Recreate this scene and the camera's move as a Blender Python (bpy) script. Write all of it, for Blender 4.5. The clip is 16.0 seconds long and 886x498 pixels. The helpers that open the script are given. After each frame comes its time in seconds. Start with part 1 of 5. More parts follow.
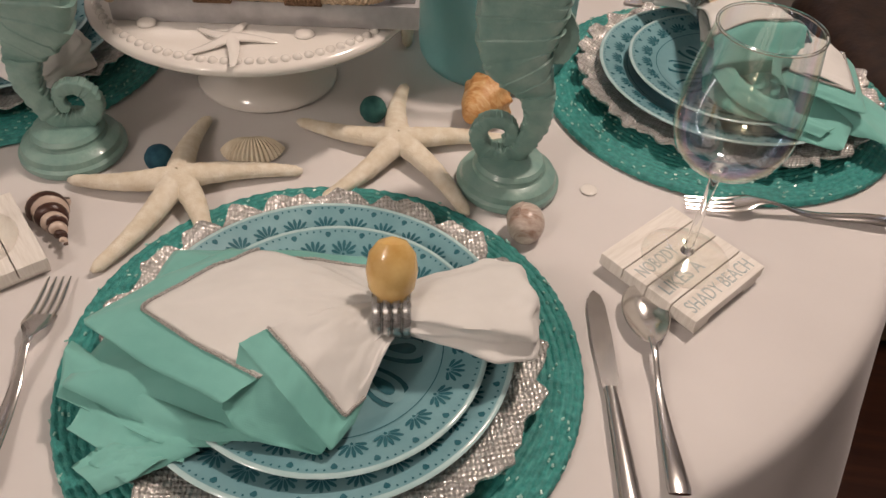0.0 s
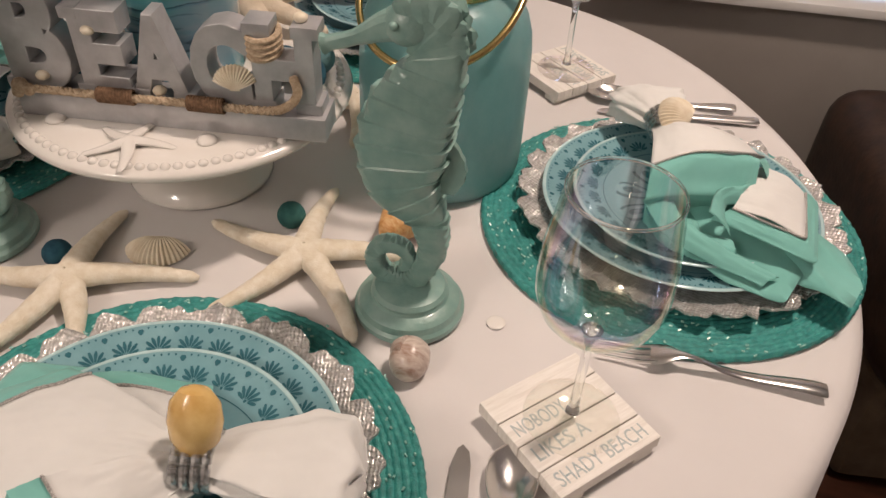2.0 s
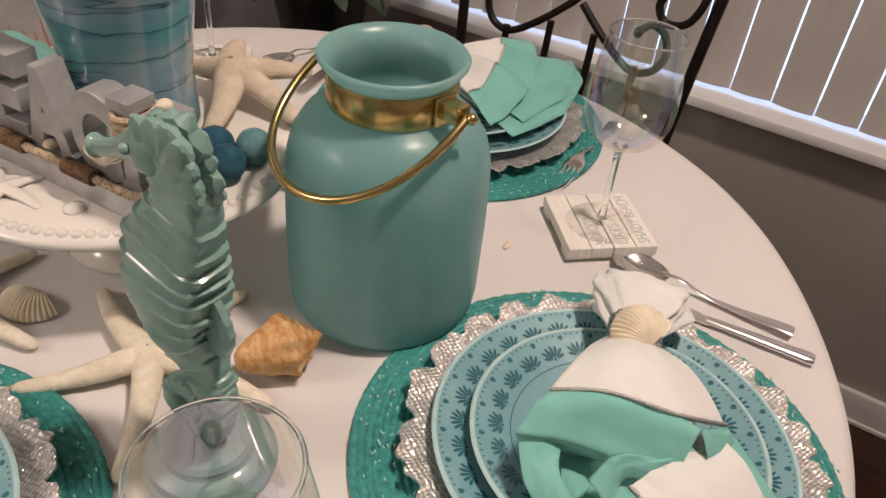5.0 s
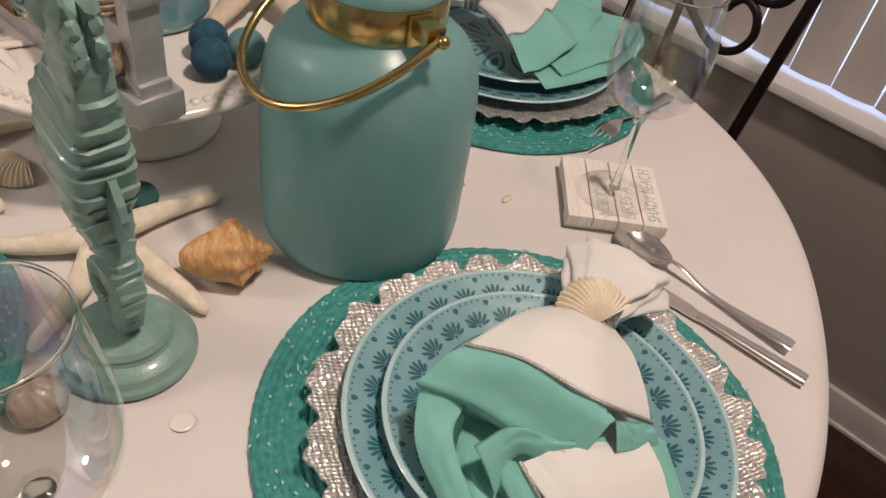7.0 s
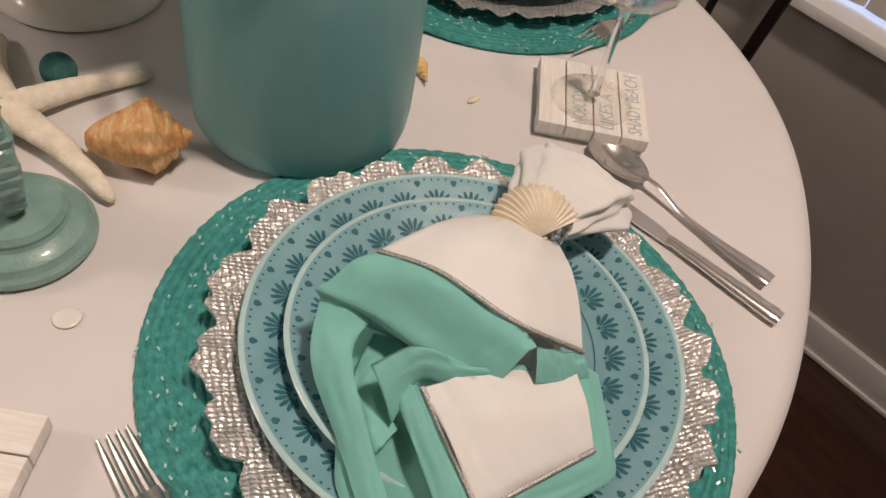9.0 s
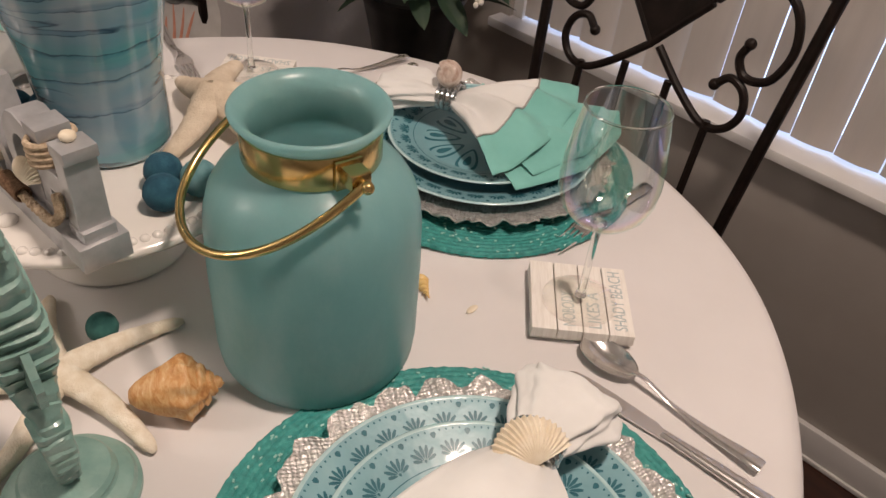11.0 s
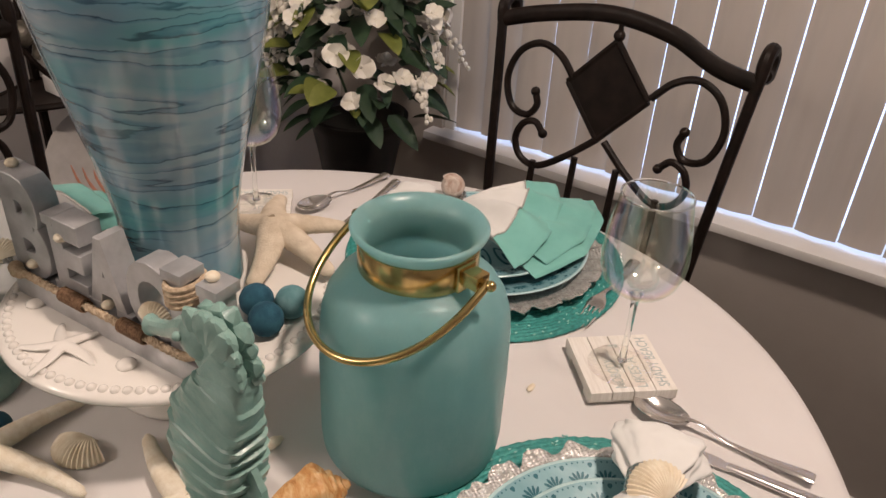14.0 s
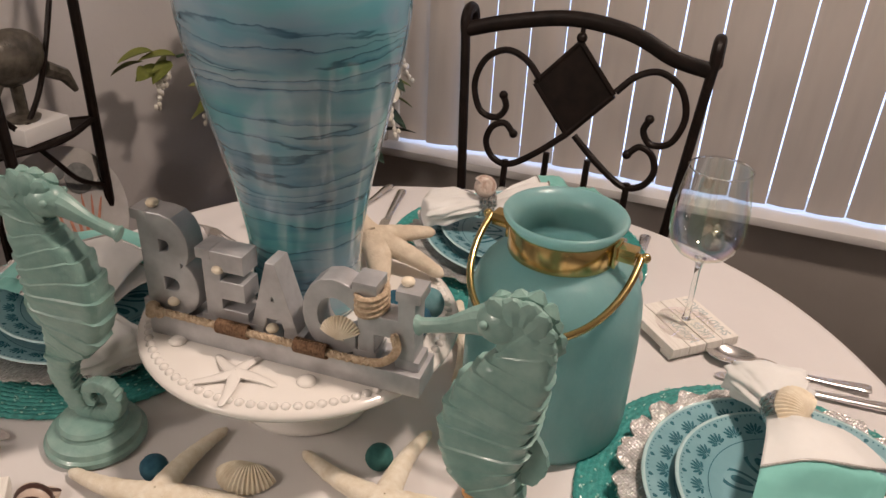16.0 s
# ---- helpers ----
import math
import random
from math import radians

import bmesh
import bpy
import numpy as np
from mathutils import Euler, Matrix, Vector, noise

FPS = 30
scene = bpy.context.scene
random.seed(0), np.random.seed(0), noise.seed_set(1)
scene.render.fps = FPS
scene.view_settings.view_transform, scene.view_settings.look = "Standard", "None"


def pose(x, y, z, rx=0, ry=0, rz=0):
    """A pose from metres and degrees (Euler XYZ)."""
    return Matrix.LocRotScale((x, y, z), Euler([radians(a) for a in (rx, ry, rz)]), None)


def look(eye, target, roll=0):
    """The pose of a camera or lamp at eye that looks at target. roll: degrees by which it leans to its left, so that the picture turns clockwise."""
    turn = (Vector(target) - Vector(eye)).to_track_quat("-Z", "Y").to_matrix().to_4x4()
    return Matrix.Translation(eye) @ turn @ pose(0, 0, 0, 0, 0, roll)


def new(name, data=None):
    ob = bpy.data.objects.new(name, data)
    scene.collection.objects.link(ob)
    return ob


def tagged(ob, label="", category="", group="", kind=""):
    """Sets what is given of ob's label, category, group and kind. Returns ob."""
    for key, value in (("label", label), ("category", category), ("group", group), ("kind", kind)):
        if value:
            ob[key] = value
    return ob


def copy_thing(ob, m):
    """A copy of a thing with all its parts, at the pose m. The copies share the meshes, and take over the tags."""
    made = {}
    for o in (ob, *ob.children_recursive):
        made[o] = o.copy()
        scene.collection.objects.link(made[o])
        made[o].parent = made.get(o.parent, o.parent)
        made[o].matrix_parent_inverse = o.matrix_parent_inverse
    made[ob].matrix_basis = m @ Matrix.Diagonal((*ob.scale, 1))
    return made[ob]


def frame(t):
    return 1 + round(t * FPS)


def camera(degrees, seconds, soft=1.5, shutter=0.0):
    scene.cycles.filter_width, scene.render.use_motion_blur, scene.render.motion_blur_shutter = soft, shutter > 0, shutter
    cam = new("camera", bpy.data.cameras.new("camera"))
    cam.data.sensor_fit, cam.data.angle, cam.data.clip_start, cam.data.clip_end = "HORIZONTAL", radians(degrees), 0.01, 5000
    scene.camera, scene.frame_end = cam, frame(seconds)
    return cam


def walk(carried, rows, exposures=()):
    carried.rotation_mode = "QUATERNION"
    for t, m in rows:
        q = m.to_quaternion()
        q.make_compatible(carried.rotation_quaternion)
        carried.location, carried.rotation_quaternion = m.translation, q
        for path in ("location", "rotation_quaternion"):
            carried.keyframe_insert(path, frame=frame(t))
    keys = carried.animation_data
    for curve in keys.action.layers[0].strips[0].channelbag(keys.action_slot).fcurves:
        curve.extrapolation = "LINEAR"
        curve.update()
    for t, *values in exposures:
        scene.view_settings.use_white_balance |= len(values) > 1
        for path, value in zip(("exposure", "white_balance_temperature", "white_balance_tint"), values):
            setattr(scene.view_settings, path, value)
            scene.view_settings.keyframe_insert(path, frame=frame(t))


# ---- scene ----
cam = camera(59.6, 16.0)
PATH = [
    (0, (0.15, -0.115, 1.254), (0.009, 1.3, -0.152), 4.0),
    (0.5, (0.221, -0.087, 1.259), (0.005, 1.343, -0.123), 5.3),
    (1, (0.284, -0.054, 1.267), (-0.043, 1.379, -0.089), 5.1),
    (1.5, (0.279, -0.025, 1.268), (-0.064, 1.42, -0.072), 3.0),
    (2, (0.297, -0.001, 1.278), (-0.06, 1.465, -0.034), 3.3),
    (2.5, (0.372, 0.048, 1.283), (-0.117, 1.502, 0.0), 4.5),
    (3, (0.406, 0.097, 1.28), (-0.188, 1.533, 0.02), 4.1),
    (3.5, (0.385, 0.118, 1.282), (-0.253, 1.546, 0.037), 3.3),
    (4, (0.41, 0.159, 1.296), (-0.29, 1.567, 0.059), 3.6),
    (4.5, (0.472, 0.235, 1.291), (-0.366, 1.581, 0.072), 5.3),
    (4.7, (0.481, 0.257, 1.286), (-0.391, 1.577, 0.063), 5.6),
    (6.8, (0.56, 0.396, 1.25), (-0.491, 1.469, -0.071), 10.4),
    (7, (0.563, 0.386, 1.249), (-0.482, 1.446, -0.087), 10.6),
    (7.5, (0.57, 0.384, 1.225), (-0.399, 1.414, -0.189), 13.2),
    (8, (0.573, 0.437, 1.196), (-0.347, 1.417, -0.286), 15.4),
    (8.2, (0.572, 0.449, 1.189), (-0.341, 1.413, -0.307), 15.6),
    (10.3, (0.578, 0.474, 1.263), (-0.517, 1.434, -0.108), 8.1),
    (10.5, (0.575, 0.474, 1.278), (-0.544, 1.45, -0.062), 7.4),
    (11, (0.568, 0.475, 1.307), (-0.605, 1.488, 0.044), 5.8),
    (11.5, (0.564, 0.471, 1.319), (-0.654, 1.514, 0.124), 4.6),
    (12, (0.556, 0.464, 1.334), (-0.694, 1.529, 0.192), 3.8),
    (12.5, (0.55, 0.459, 1.344), (-0.713, 1.55, 0.243), 3.4),
    (13, (0.55, 0.446, 1.35), (-0.724, 1.562, 0.286), 3.0),
    (13.5, (0.542, 0.369, 1.352), (-0.702, 1.55, 0.324), 3.2),
    (14, (0.504, 0.283, 1.346), (-0.59, 1.607, 0.32), 3.6),
    (14.5, (0.447, 0.246, 1.342), (-0.553, 1.643, 0.318), 5.0),
    (15, (0.377, 0.234, 1.35), (-0.602, 1.659, 0.346), 5.5),
    (15.5, (0.34, 0.156, 1.35), (-0.574, 1.639, 0.367), 3.7),
    (16, (0.308, 0.063, 1.352), (-0.471, 1.623, 0.372), 2.8),
]
walk(cam, [(t, look(eye, target, roll)) for t, eye, target, roll in PATH],
     exposures=((0, -0.12), (0.5, 0.04), (1.5, 0.05), (4.5, 0.08), (8, -0.12), (10.5, 0.0), (12.5, 0.18), (14.5, 0.12), (16, 0.12)))

# ---- light ----
world = bpy.data.worlds.new("room_air")
scene.world = world
world.use_nodes = True
world.node_tree.nodes["Background"].inputs[0].default_value = (0.9, 0.85, 0.82, 1)
world.node_tree.nodes["Background"].inputs[1].default_value = 0.22


def lamp(name, eye, target, size, watts, colour):
    data = bpy.data.lights.new(name, "AREA")
    data.shape, data.size, data.energy, data.color = "DISK", size, watts, colour
    ob = new(name, data)
    ob.matrix_world = look(eye, target)
    return ob


lamp("ceiling_light_warm", (0.62, 0.92, 2.40), (0.2, 0.70, 0.7), 0.18, 21.5, (1.0, 0.80, 0.68))
room = bpy.data.lights.new("ceiling_light_room", "POINT")
room.energy, room.color, room.shadow_soft_size = 37, (1.0, 0.84, 0.74), 0.16
new("ceiling_light_room", room).location = (-0.9, -1.1, 2.12)

# ---- helpers of this scene ----
FLOOR = -0.04
TOP = 0.76          # height of the cloth on the table
TC = (-0.036, 0.672)  # middle of the table
TAU = 2 * math.pi


def merge(*vfs):
    V, F = [], []
    for v, f in vfs:
        n = len(V)
        V += list(v)
        F += [tuple(i + n for i in q) for q in f]
    return V, F


def moved(vf, m):
    return [m @ Vector(v) for v in vf[0]], vf[1]


def lathe(profile, seg=64, wave=None):
    V, F, rows = [], [], []
    for k, (r, z) in enumerate(profile):
        if r < 1e-6:
            rows.append([len(V)] * seg)
            V.append(Vector((0, 0, z)))
        else:
            row = []
            for i in range(seg):
                a = TAU * i / seg
                rr, zz = wave(a, r, z, k) if wave else (r, z)
                row.append(len(V))
                V.append(Vector((rr * math.cos(a), rr * math.sin(a), zz)))
            rows.append(row)
    for p, q in zip(rows, rows[1:]):
        for i in range(seg):
            j = (i + 1) % seg
            quad = []
            for n in (p[i], p[j], q[j], q[i]):
                if n not in quad:
                    quad.append(n)
            if len(quad) > 2:
                F.append(tuple(quad))
    return V, F


def spline(ctrl, n):
    P = [Vector(c) for c in ctrl]
    P = [P[0] * 2 - P[1]] + P + [P[-1] * 2 - P[-2]]
    out = []
    m = len(P) - 3
    for k in range(n):
        s = min(k / (n - 1) * m, m - 1e-6)
        i, u = int(s), s - int(s)
        a, b, c, d = P[i:i + 4]
        out.append(0.5 * ((2 * b) + (c - a) * u + (2 * a - 5 * b + 4 * c - d) * u * u + (3 * b - a - 3 * c + d) * u ** 3))
    return out


def tube(pts, radii, seg=10, squash=1.0, side=None, cap=True):
    """A tube along pts; squash flattens it along the direction side."""
    pts = [Vector(p) for p in pts]
    n = len(pts)
    if not isinstance(radii, (list, tuple)):
        radii = [radii] * n
    V, F = [], []
    ref = Vector(side) if side else None
    prev = None
    for k, p in enumerate(pts):
        d = (pts[min(k + 1, n - 1)] - pts[max(k - 1, 0)]).normalized()
        if ref is not None:
            x = (ref - d * ref.dot(d)).normalized()
        elif prev is None:
            x = d.orthogonal().normalized()
        else:
            x = (prev - d * prev.dot(d)).normalized()
        prev = x
        y = d.cross(x)
        for i in range(seg):
            a = TAU * i / seg
            V.append(p + radii[k] * (x * math.cos(a) * squash + y * math.sin(a)))
    for k in range(n - 1):
        for i in range(seg):
            j = (i + 1) % seg
            F.append((k * seg + i, k * seg + j, (k + 1) * seg + j, (k + 1) * seg + i))
    if cap:
        F.append(tuple(range(seg - 1, -1, -1)))
        F.append(tuple(range((n - 1) * seg, n * seg)))
    return V, F


def box(sx, sy, sz, at=(0, 0, 0), bevel=0.0, segs=2):
    bm = bmesh.new()
    bmesh.ops.create_cube(bm, size=1)
    bmesh.ops.scale(bm, vec=(sx, sy, sz), verts=bm.verts)
    if bevel:
        bmesh.ops.bevel(bm, geom=bm.edges[:], offset=bevel, segments=segs, affect="EDGES", profile=0.6)
    bmesh.ops.translate(bm, vec=at, verts=bm.verts)
    bm.verts.index_update()
    vf = [v.co.copy() for v in bm.verts], [tuple(v.index for v in f.verts) for f in bm.faces]
    bm.free()
    return vf


def ball(r, at=(0, 0, 0), seg=14, rings=9, squash=1.0):
    V, F = lathe([(r * math.sin(math.pi * k / rings), -r * squash * math.cos(math.pi * k / rings)) for k in range(rings + 1)], seg)
    return moved((V, F), Matrix.Translation(at))


def slab(outline, height, z=0.0):
    """A flat piece with the outline (x, y) and that height."""
    n = len(outline)
    V = [Vector((x, y, z)) for x, y in outline] + [Vector((x, y, z + height)) for x, y in outline]
    F = [tuple(range(n - 1, -1, -1)), tuple(range(n, 2 * n))] + [(i, (i + 1) % n, n + (i + 1) % n, n + i) for i in range(n)]
    return V, F


def data_of(name, vf, mat, smooth=True, sharp=35):
    me = bpy.data.meshes.new(name)
    me.from_pydata([tuple(v) for v in vf[0]], [], vf[1])
    me.update()
    if smooth:
        me.polygons.foreach_set("use_smooth", [True] * len(me.polygons))
        me.set_sharp_from_angle(angle=radians(sharp))
    me.materials.append(mat)
    return me


def part(name, vf, mat, parent, label="", smooth=True, sharp=35):
    ob = new(name, data_of(name, vf, mat, smooth, sharp))
    ob.parent = parent
    if label:
        ob["label"] = label
    return ob


def thing(name, m, label, category, group="", kind=""):
    ob = new(name)
    ob.matrix_world = m
    ob.empty_display_size = 0.05
    return tagged(ob, label, category, group, kind)


def single(name, vf, mat, m, label, category, group="", kind="", smooth=True, sharp=35):
    ob = new(name, data_of(name, vf, mat, smooth, sharp))
    ob.matrix_world = m
    return tagged(ob, label, category, group, kind)


# ---- materials ----
class Nodes:
    def __init__(self, name):
        self.mat = bpy.data.materials.new(name)
        self.mat.use_nodes = True
        self.t = self.mat.node_tree
        self.b = self.t.nodes["Principled BSDF"]
        self.out = self.t.nodes["Material Output"]

    def add(self, kind, **values):
        n = self.t.nodes.new(kind)
        for k, v in values.items():
            n.inputs[k.replace("_", " ")].default_value = v
        return n

    def link(self, a, b):
        self.t.links.new(a, b)

    def coords(self, scale=(1, 1, 1), which="Object"):
        c, m = self.t.nodes.new("ShaderNodeTexCoord"), self.t.nodes.new("ShaderNodeMapping")
        m.inputs["Scale"].default_value = scale
        self.link(c.outputs[which], m.inputs["Vector"])
        return m.outputs[0]

    def noise(self, scale, detail=4.0, rough=0.55, vec=None, distort=0.0):
        n = self.add("ShaderNodeTexNoise", Scale=scale, Detail=detail, Roughness=rough, Distortion=distort)
        self.link(vec if vec is not None else self.coords(), n.inputs["Vector"])
        return n.outputs["Fac"]

    def ramp(self, fac, stops):
        r = self.t.nodes.new("ShaderNodeValToRGB")
        while len(r.color_ramp.elements) < len(stops):
            r.color_ramp.elements.new(0.5)
        for e, (p, c) in zip(r.color_ramp.elements, stops):
            e.position, e.color = p, (*c, 1)
        self.link(fac, r.inputs[0])
        return r.outputs[0]

    def bump(self, fac, strength, distance=0.001):
        n = self.add("ShaderNodeBump", Strength=strength, Distance=distance)
        self.link(fac, n.inputs["Height"])
        if self.b.inputs["Normal"].links:
            self.link(self.b.inputs["Normal"].links[0].from_socket, n.inputs["Normal"])
        self.link(n.outputs[0], self.b.inputs["Normal"])

    def set(self, **values):
        for k, v in values.items():
            self.b.inputs[k.replace("_", " ")].default_value = (*v, 1) if isinstance(v, tuple) and len(v) == 3 else v
        return self


def plain(name, low, high, scale=60, rough=0.5, bump=0.0, fine=400, metal=0.0, coat=0.0, dist=0.0005, spec=0.5):
    """Two shades blended by noise, with a fine relief."""
    n = Nodes(name)
    n.link(n.ramp(n.noise(scale), [(0.3, low), (0.7, high)]), n.b.inputs["Base Color"])
    n.set(Roughness=rough, Metallic=metal, Coat_Weight=coat, Coat_Roughness=0.08, Specular_IOR_Level=spec)
    if bump:
        n.bump(n.noise(fine, 3), bump, dist)
    return n.mat


def woven(name, low, high, threads=900, rough=0.85, bump=0.35, blotch=18):
    n = Nodes(name)
    n.link(n.ramp(n.noise(blotch, 5), [(0.3, low), (0.7, high)]), n.b.inputs["Base Color"])
    n.set(Roughness=rough, Sheen_Weight=0.15)
    for axis in ("X", "Y"):
        w = n.add("ShaderNodeTexWave", Scale=threads / 3.0, Distortion=0.6)
        w.bands_direction = axis
        n.link(n.coords(), w.inputs["Vector"])
        n.bump(w.outputs["Fac"], bump * 0.3, 0.0002)
    n.bump(n.noise(12, 4), 0.25, 0.004)
    return n.mat


M = {}
M["cloth"] = woven("white_tablecloth", (0.66, 0.635, 0.625), (0.72, 0.695, 0.685), 800, 0.8, 0.25, 6)
M["napkin"] = woven("white_linen", (0.68, 0.68, 0.66), (0.76, 0.76, 0.74), 900)
M["napteal"] = woven("aqua_linen", (0.165, 0.45, 0.40), (0.22, 0.54, 0.485), 900)
M["stitch"] = plain("silver_thread", (0.25, 0.24, 0.23), (0.75, 0.73, 0.7), 900, 0.4, 0.8, 1500, 0.6)
M["steel"] = plain("polished_steel", (0.76, 0.74, 0.72), (0.86, 0.84, 0.82), 40, 0.17, 0.03, 200, 1.0)
M["gold"] = plain("brushed_brass", (0.56, 0.41, 0.17), (0.63, 0.47, 0.21), 30, 0.2, 0.05, 300, 1.0)
M["iron"] = plain("dark_bronze_iron", (0.006, 0.004, 0.003), (0.016, 0.010, 0.008), 40, 0.42, 0.25, 300, 0.0, spec=0.18)
M["ceramic"] = plain("white_ceramic", (0.78, 0.75, 0.70), (0.82, 0.79, 0.75), 12, 0.18, 0.02, 60, 0, 0.6)
M["seahorse"] = plain("sage_glazed_resin", (0.17, 0.31, 0.275), (0.27, 0.42, 0.375), 45, 0.36, 0.4, 210, 0, 0.4, 0.0014)
M["star"] = plain("bleached_starfish", (0.72, 0.63, 0.48), (0.88, 0.82, 0.70), 90, 0.85, 0.7, 620, dist=0.0016)
M["sandstar"] = plain("sandy_starfish", (0.56, 0.46, 0.34), (0.74, 0.64, 0.51), 60, 0.9, 0.9, 500, dist=0.0012)
M["silverwood"] = plain("silver_painted_wood", (0.40, 0.40, 0.41), (0.55, 0.55, 0.56), 45, 0.38, 0.25, 220, 0.45)
M["shellwhite"] = plain("cream_shell", (0.68, 0.58, 0.42), (0.85, 0.78, 0.64), 70, 0.55, 0.3, 300)
M["shellyellow"] = plain("amber_egg_shell", (0.62, 0.36, 0.10), (0.80, 0.58, 0.24), 45, 0.22, 0.1, 300, 0, 0.5)
M["rope"] = plain("jute_rope", (0.36, 0.26, 0.17), (0.62, 0.50, 0.36), 260, 0.95, 0.9, 700)
M["twine"] = plain("brown_twine", (0.10, 0.055, 0.03), (0.28, 0.17, 0.10), 320, 0.95, 0.9, 700)
# wall light put into the paint: backlit window wall darker, lit side wall paler
M["wall"] = plain("greige_backlit_wall_paint", (0.37, 0.34, 0.305), (0.41, 0.38, 0.345), 5, 0.85, 0.35, 70, dist=0.002)
M["wallside"] = plain("lightened_wall_paint", (0.56, 0.535, 0.52), (0.60, 0.575, 0.56), 5, 0.85, 0.35, 70, dist=0.002)
M["white"] = plain("white_trim_paint", (0.74, 0.73, 0.71), (0.80, 0.79, 0.77), 8, 0.5, 0.05, 100)
M["black"] = plain("black_pot_glaze", (0.006, 0.006, 0.006), (0.02, 0.018, 0.016), 20, 0.4, 0.2, 120)
M["petal"] = plain("white_silk_petal", (0.72, 0.68, 0.58), (0.84, 0.82, 0.76), 40, 0.7, 0.2, 300)
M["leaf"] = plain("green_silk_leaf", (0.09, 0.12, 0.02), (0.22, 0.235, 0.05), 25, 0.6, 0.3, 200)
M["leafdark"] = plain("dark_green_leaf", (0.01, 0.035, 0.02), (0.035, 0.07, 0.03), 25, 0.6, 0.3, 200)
M["platedark"] = plain("deep_teal_print", (0.03, 0.13, 0.165), (0.05, 0.17, 0.205), 150, 0.25)
M["platerim"] = plain("pale_teal_rim", (0.40, 0.60, 0.62), (0.50, 0.68, 0.69), 80, 0.15, coat=0.6)
M["bead"] = plain("pale_aqua_bead", (0.20, 0.48, 0.44), (0.55, 0.80, 0.74), 500, 0.25)
M["ink"] = plain("washed_blue_ink", (0.34, 0.42, 0.43), (0.56, 0.60, 0.59), 160, 0.8)
M["pomblue"] = plain("navy_teal_felt", (0.012, 0.06, 0.10), (0.03, 0.12, 0.17), 90, 0.95, 0.9, 600)
M["pomgreen"] = plain("sea_green_felt", (0.02, 0.10, 0.095), (0.05, 0.17, 0.155), 90, 0.95, 0.9, 600)
M["pompale"] = plain("dusty_teal_felt", (0.08, 0.20, 0.22), (0.16, 0.30, 0.32), 90, 0.95, 0.9, 600)
M["brownwood"] = plain("dark_brown_leather", (0.018, 0.009, 0.006), (0.05, 0.026, 0.016), 30, 0.5, 0.5, 90, dist=0.002)


def dark_floor():
    n = Nodes("dark_wood_floor")
    n.link(n.ramp(n.noise(3, 6, 0.6, n.coords((1, 14, 1))), [(0.3, (0.022, 0.008, 0.005)), (0.7, (0.06, 0.022, 0.012))]), n.b.inputs["Base Color"])
    n.set(Roughness=0.3)
    n.bump(n.noise(40, 4, 0.6, n.coords((1, 12, 1))), 0.15)
    return n.mat


def plate_glaze():
    n = Nodes("aqua_plate_glaze")
    n.link(n.ramp(n.noise(22, 5), [(0.25, (0.15, 0.33, 0.38)), (0.75, (0.24, 0.44, 0.485))]), n.b.inputs["Base Color"])
    n.set(Roughness=0.36, Coat_Weight=0.22, Coat_Roughness=0.05)
    n.bump(n.noise(45, 3), 0.5, 0.0022)
    return n.mat


def straw():
    n = Nodes("teal_woven_straw")
    n.link(n.ramp(n.noise(160, 4), [(0.25, (0.018, 0.17, 0.16)), (0.55, (0.04, 0.29, 0.265)), (0.85, (0.10, 0.43, 0.39))]), n.b.inputs["Base Color"])
    n.set(Roughness=0.5)
    n.bump(n.noise(700, 3), 0.7, 0.0012)
    return n.mat


def silver_glass():
    n = Nodes("crinkled_silver_glass")
    n.link(n.ramp(n.noise(120, 3), [(0.3, (0.50, 0.49, 0.47)), (0.7, (0.78, 0.77, 0.75))]), n.b.inputs["Base Color"])
    n.set(Metallic=0.55, Roughness=0.22)
    for axis, s in (("X", 88), ("Y", 66)):
        w = n.add("ShaderNodeTexWave", Scale=s, Distortion=4.0, Detail=3.0, Detail_Scale=2.5)
        w.bands_direction = axis
        n.link(n.coords(), w.inputs["Vector"])
        n.bump(w.outputs["Fac"], 0.6, 0.0009)
    return n.mat


def thin_glass(name, tint, gloss_stops, low=0.15):
    """Clear thin-walled glass: light passes, and a gloss grows towards the edges."""
    n = Nodes(name)
    n.t.nodes.remove(n.b)
    clear = n.add("ShaderNodeBsdfTransparent", Color=(*tint, 1))
    gloss = n.add("ShaderNodeBsdfGlossy", Roughness=0.03)
    edge = n.add("ShaderNodeLayerWeight", Blend=0.45)
    n.link(n.ramp(edge.outputs["Facing"], gloss_stops), gloss.inputs["Color"])
    mix = n.t.nodes.new("ShaderNodeMixShader")
    n.link(n.ramp(edge.outputs["Facing"], [(0.0, (low, low, low)), (0.55, (low * 1.6, low * 1.6, low * 1.6)), (0.80, (0.38, 0.38, 0.38)), (0.93, (0.8, 0.8, 0.8)), (1.0, (0.97, 0.97, 0.97))]), mix.inputs[0])
    n.link(clear.outputs[0], mix.inputs[1])
    n.link(gloss.outputs[0], mix.inputs[2])
    n.link(mix.outputs[0], n.out.inputs["Surface"])
    return n.mat


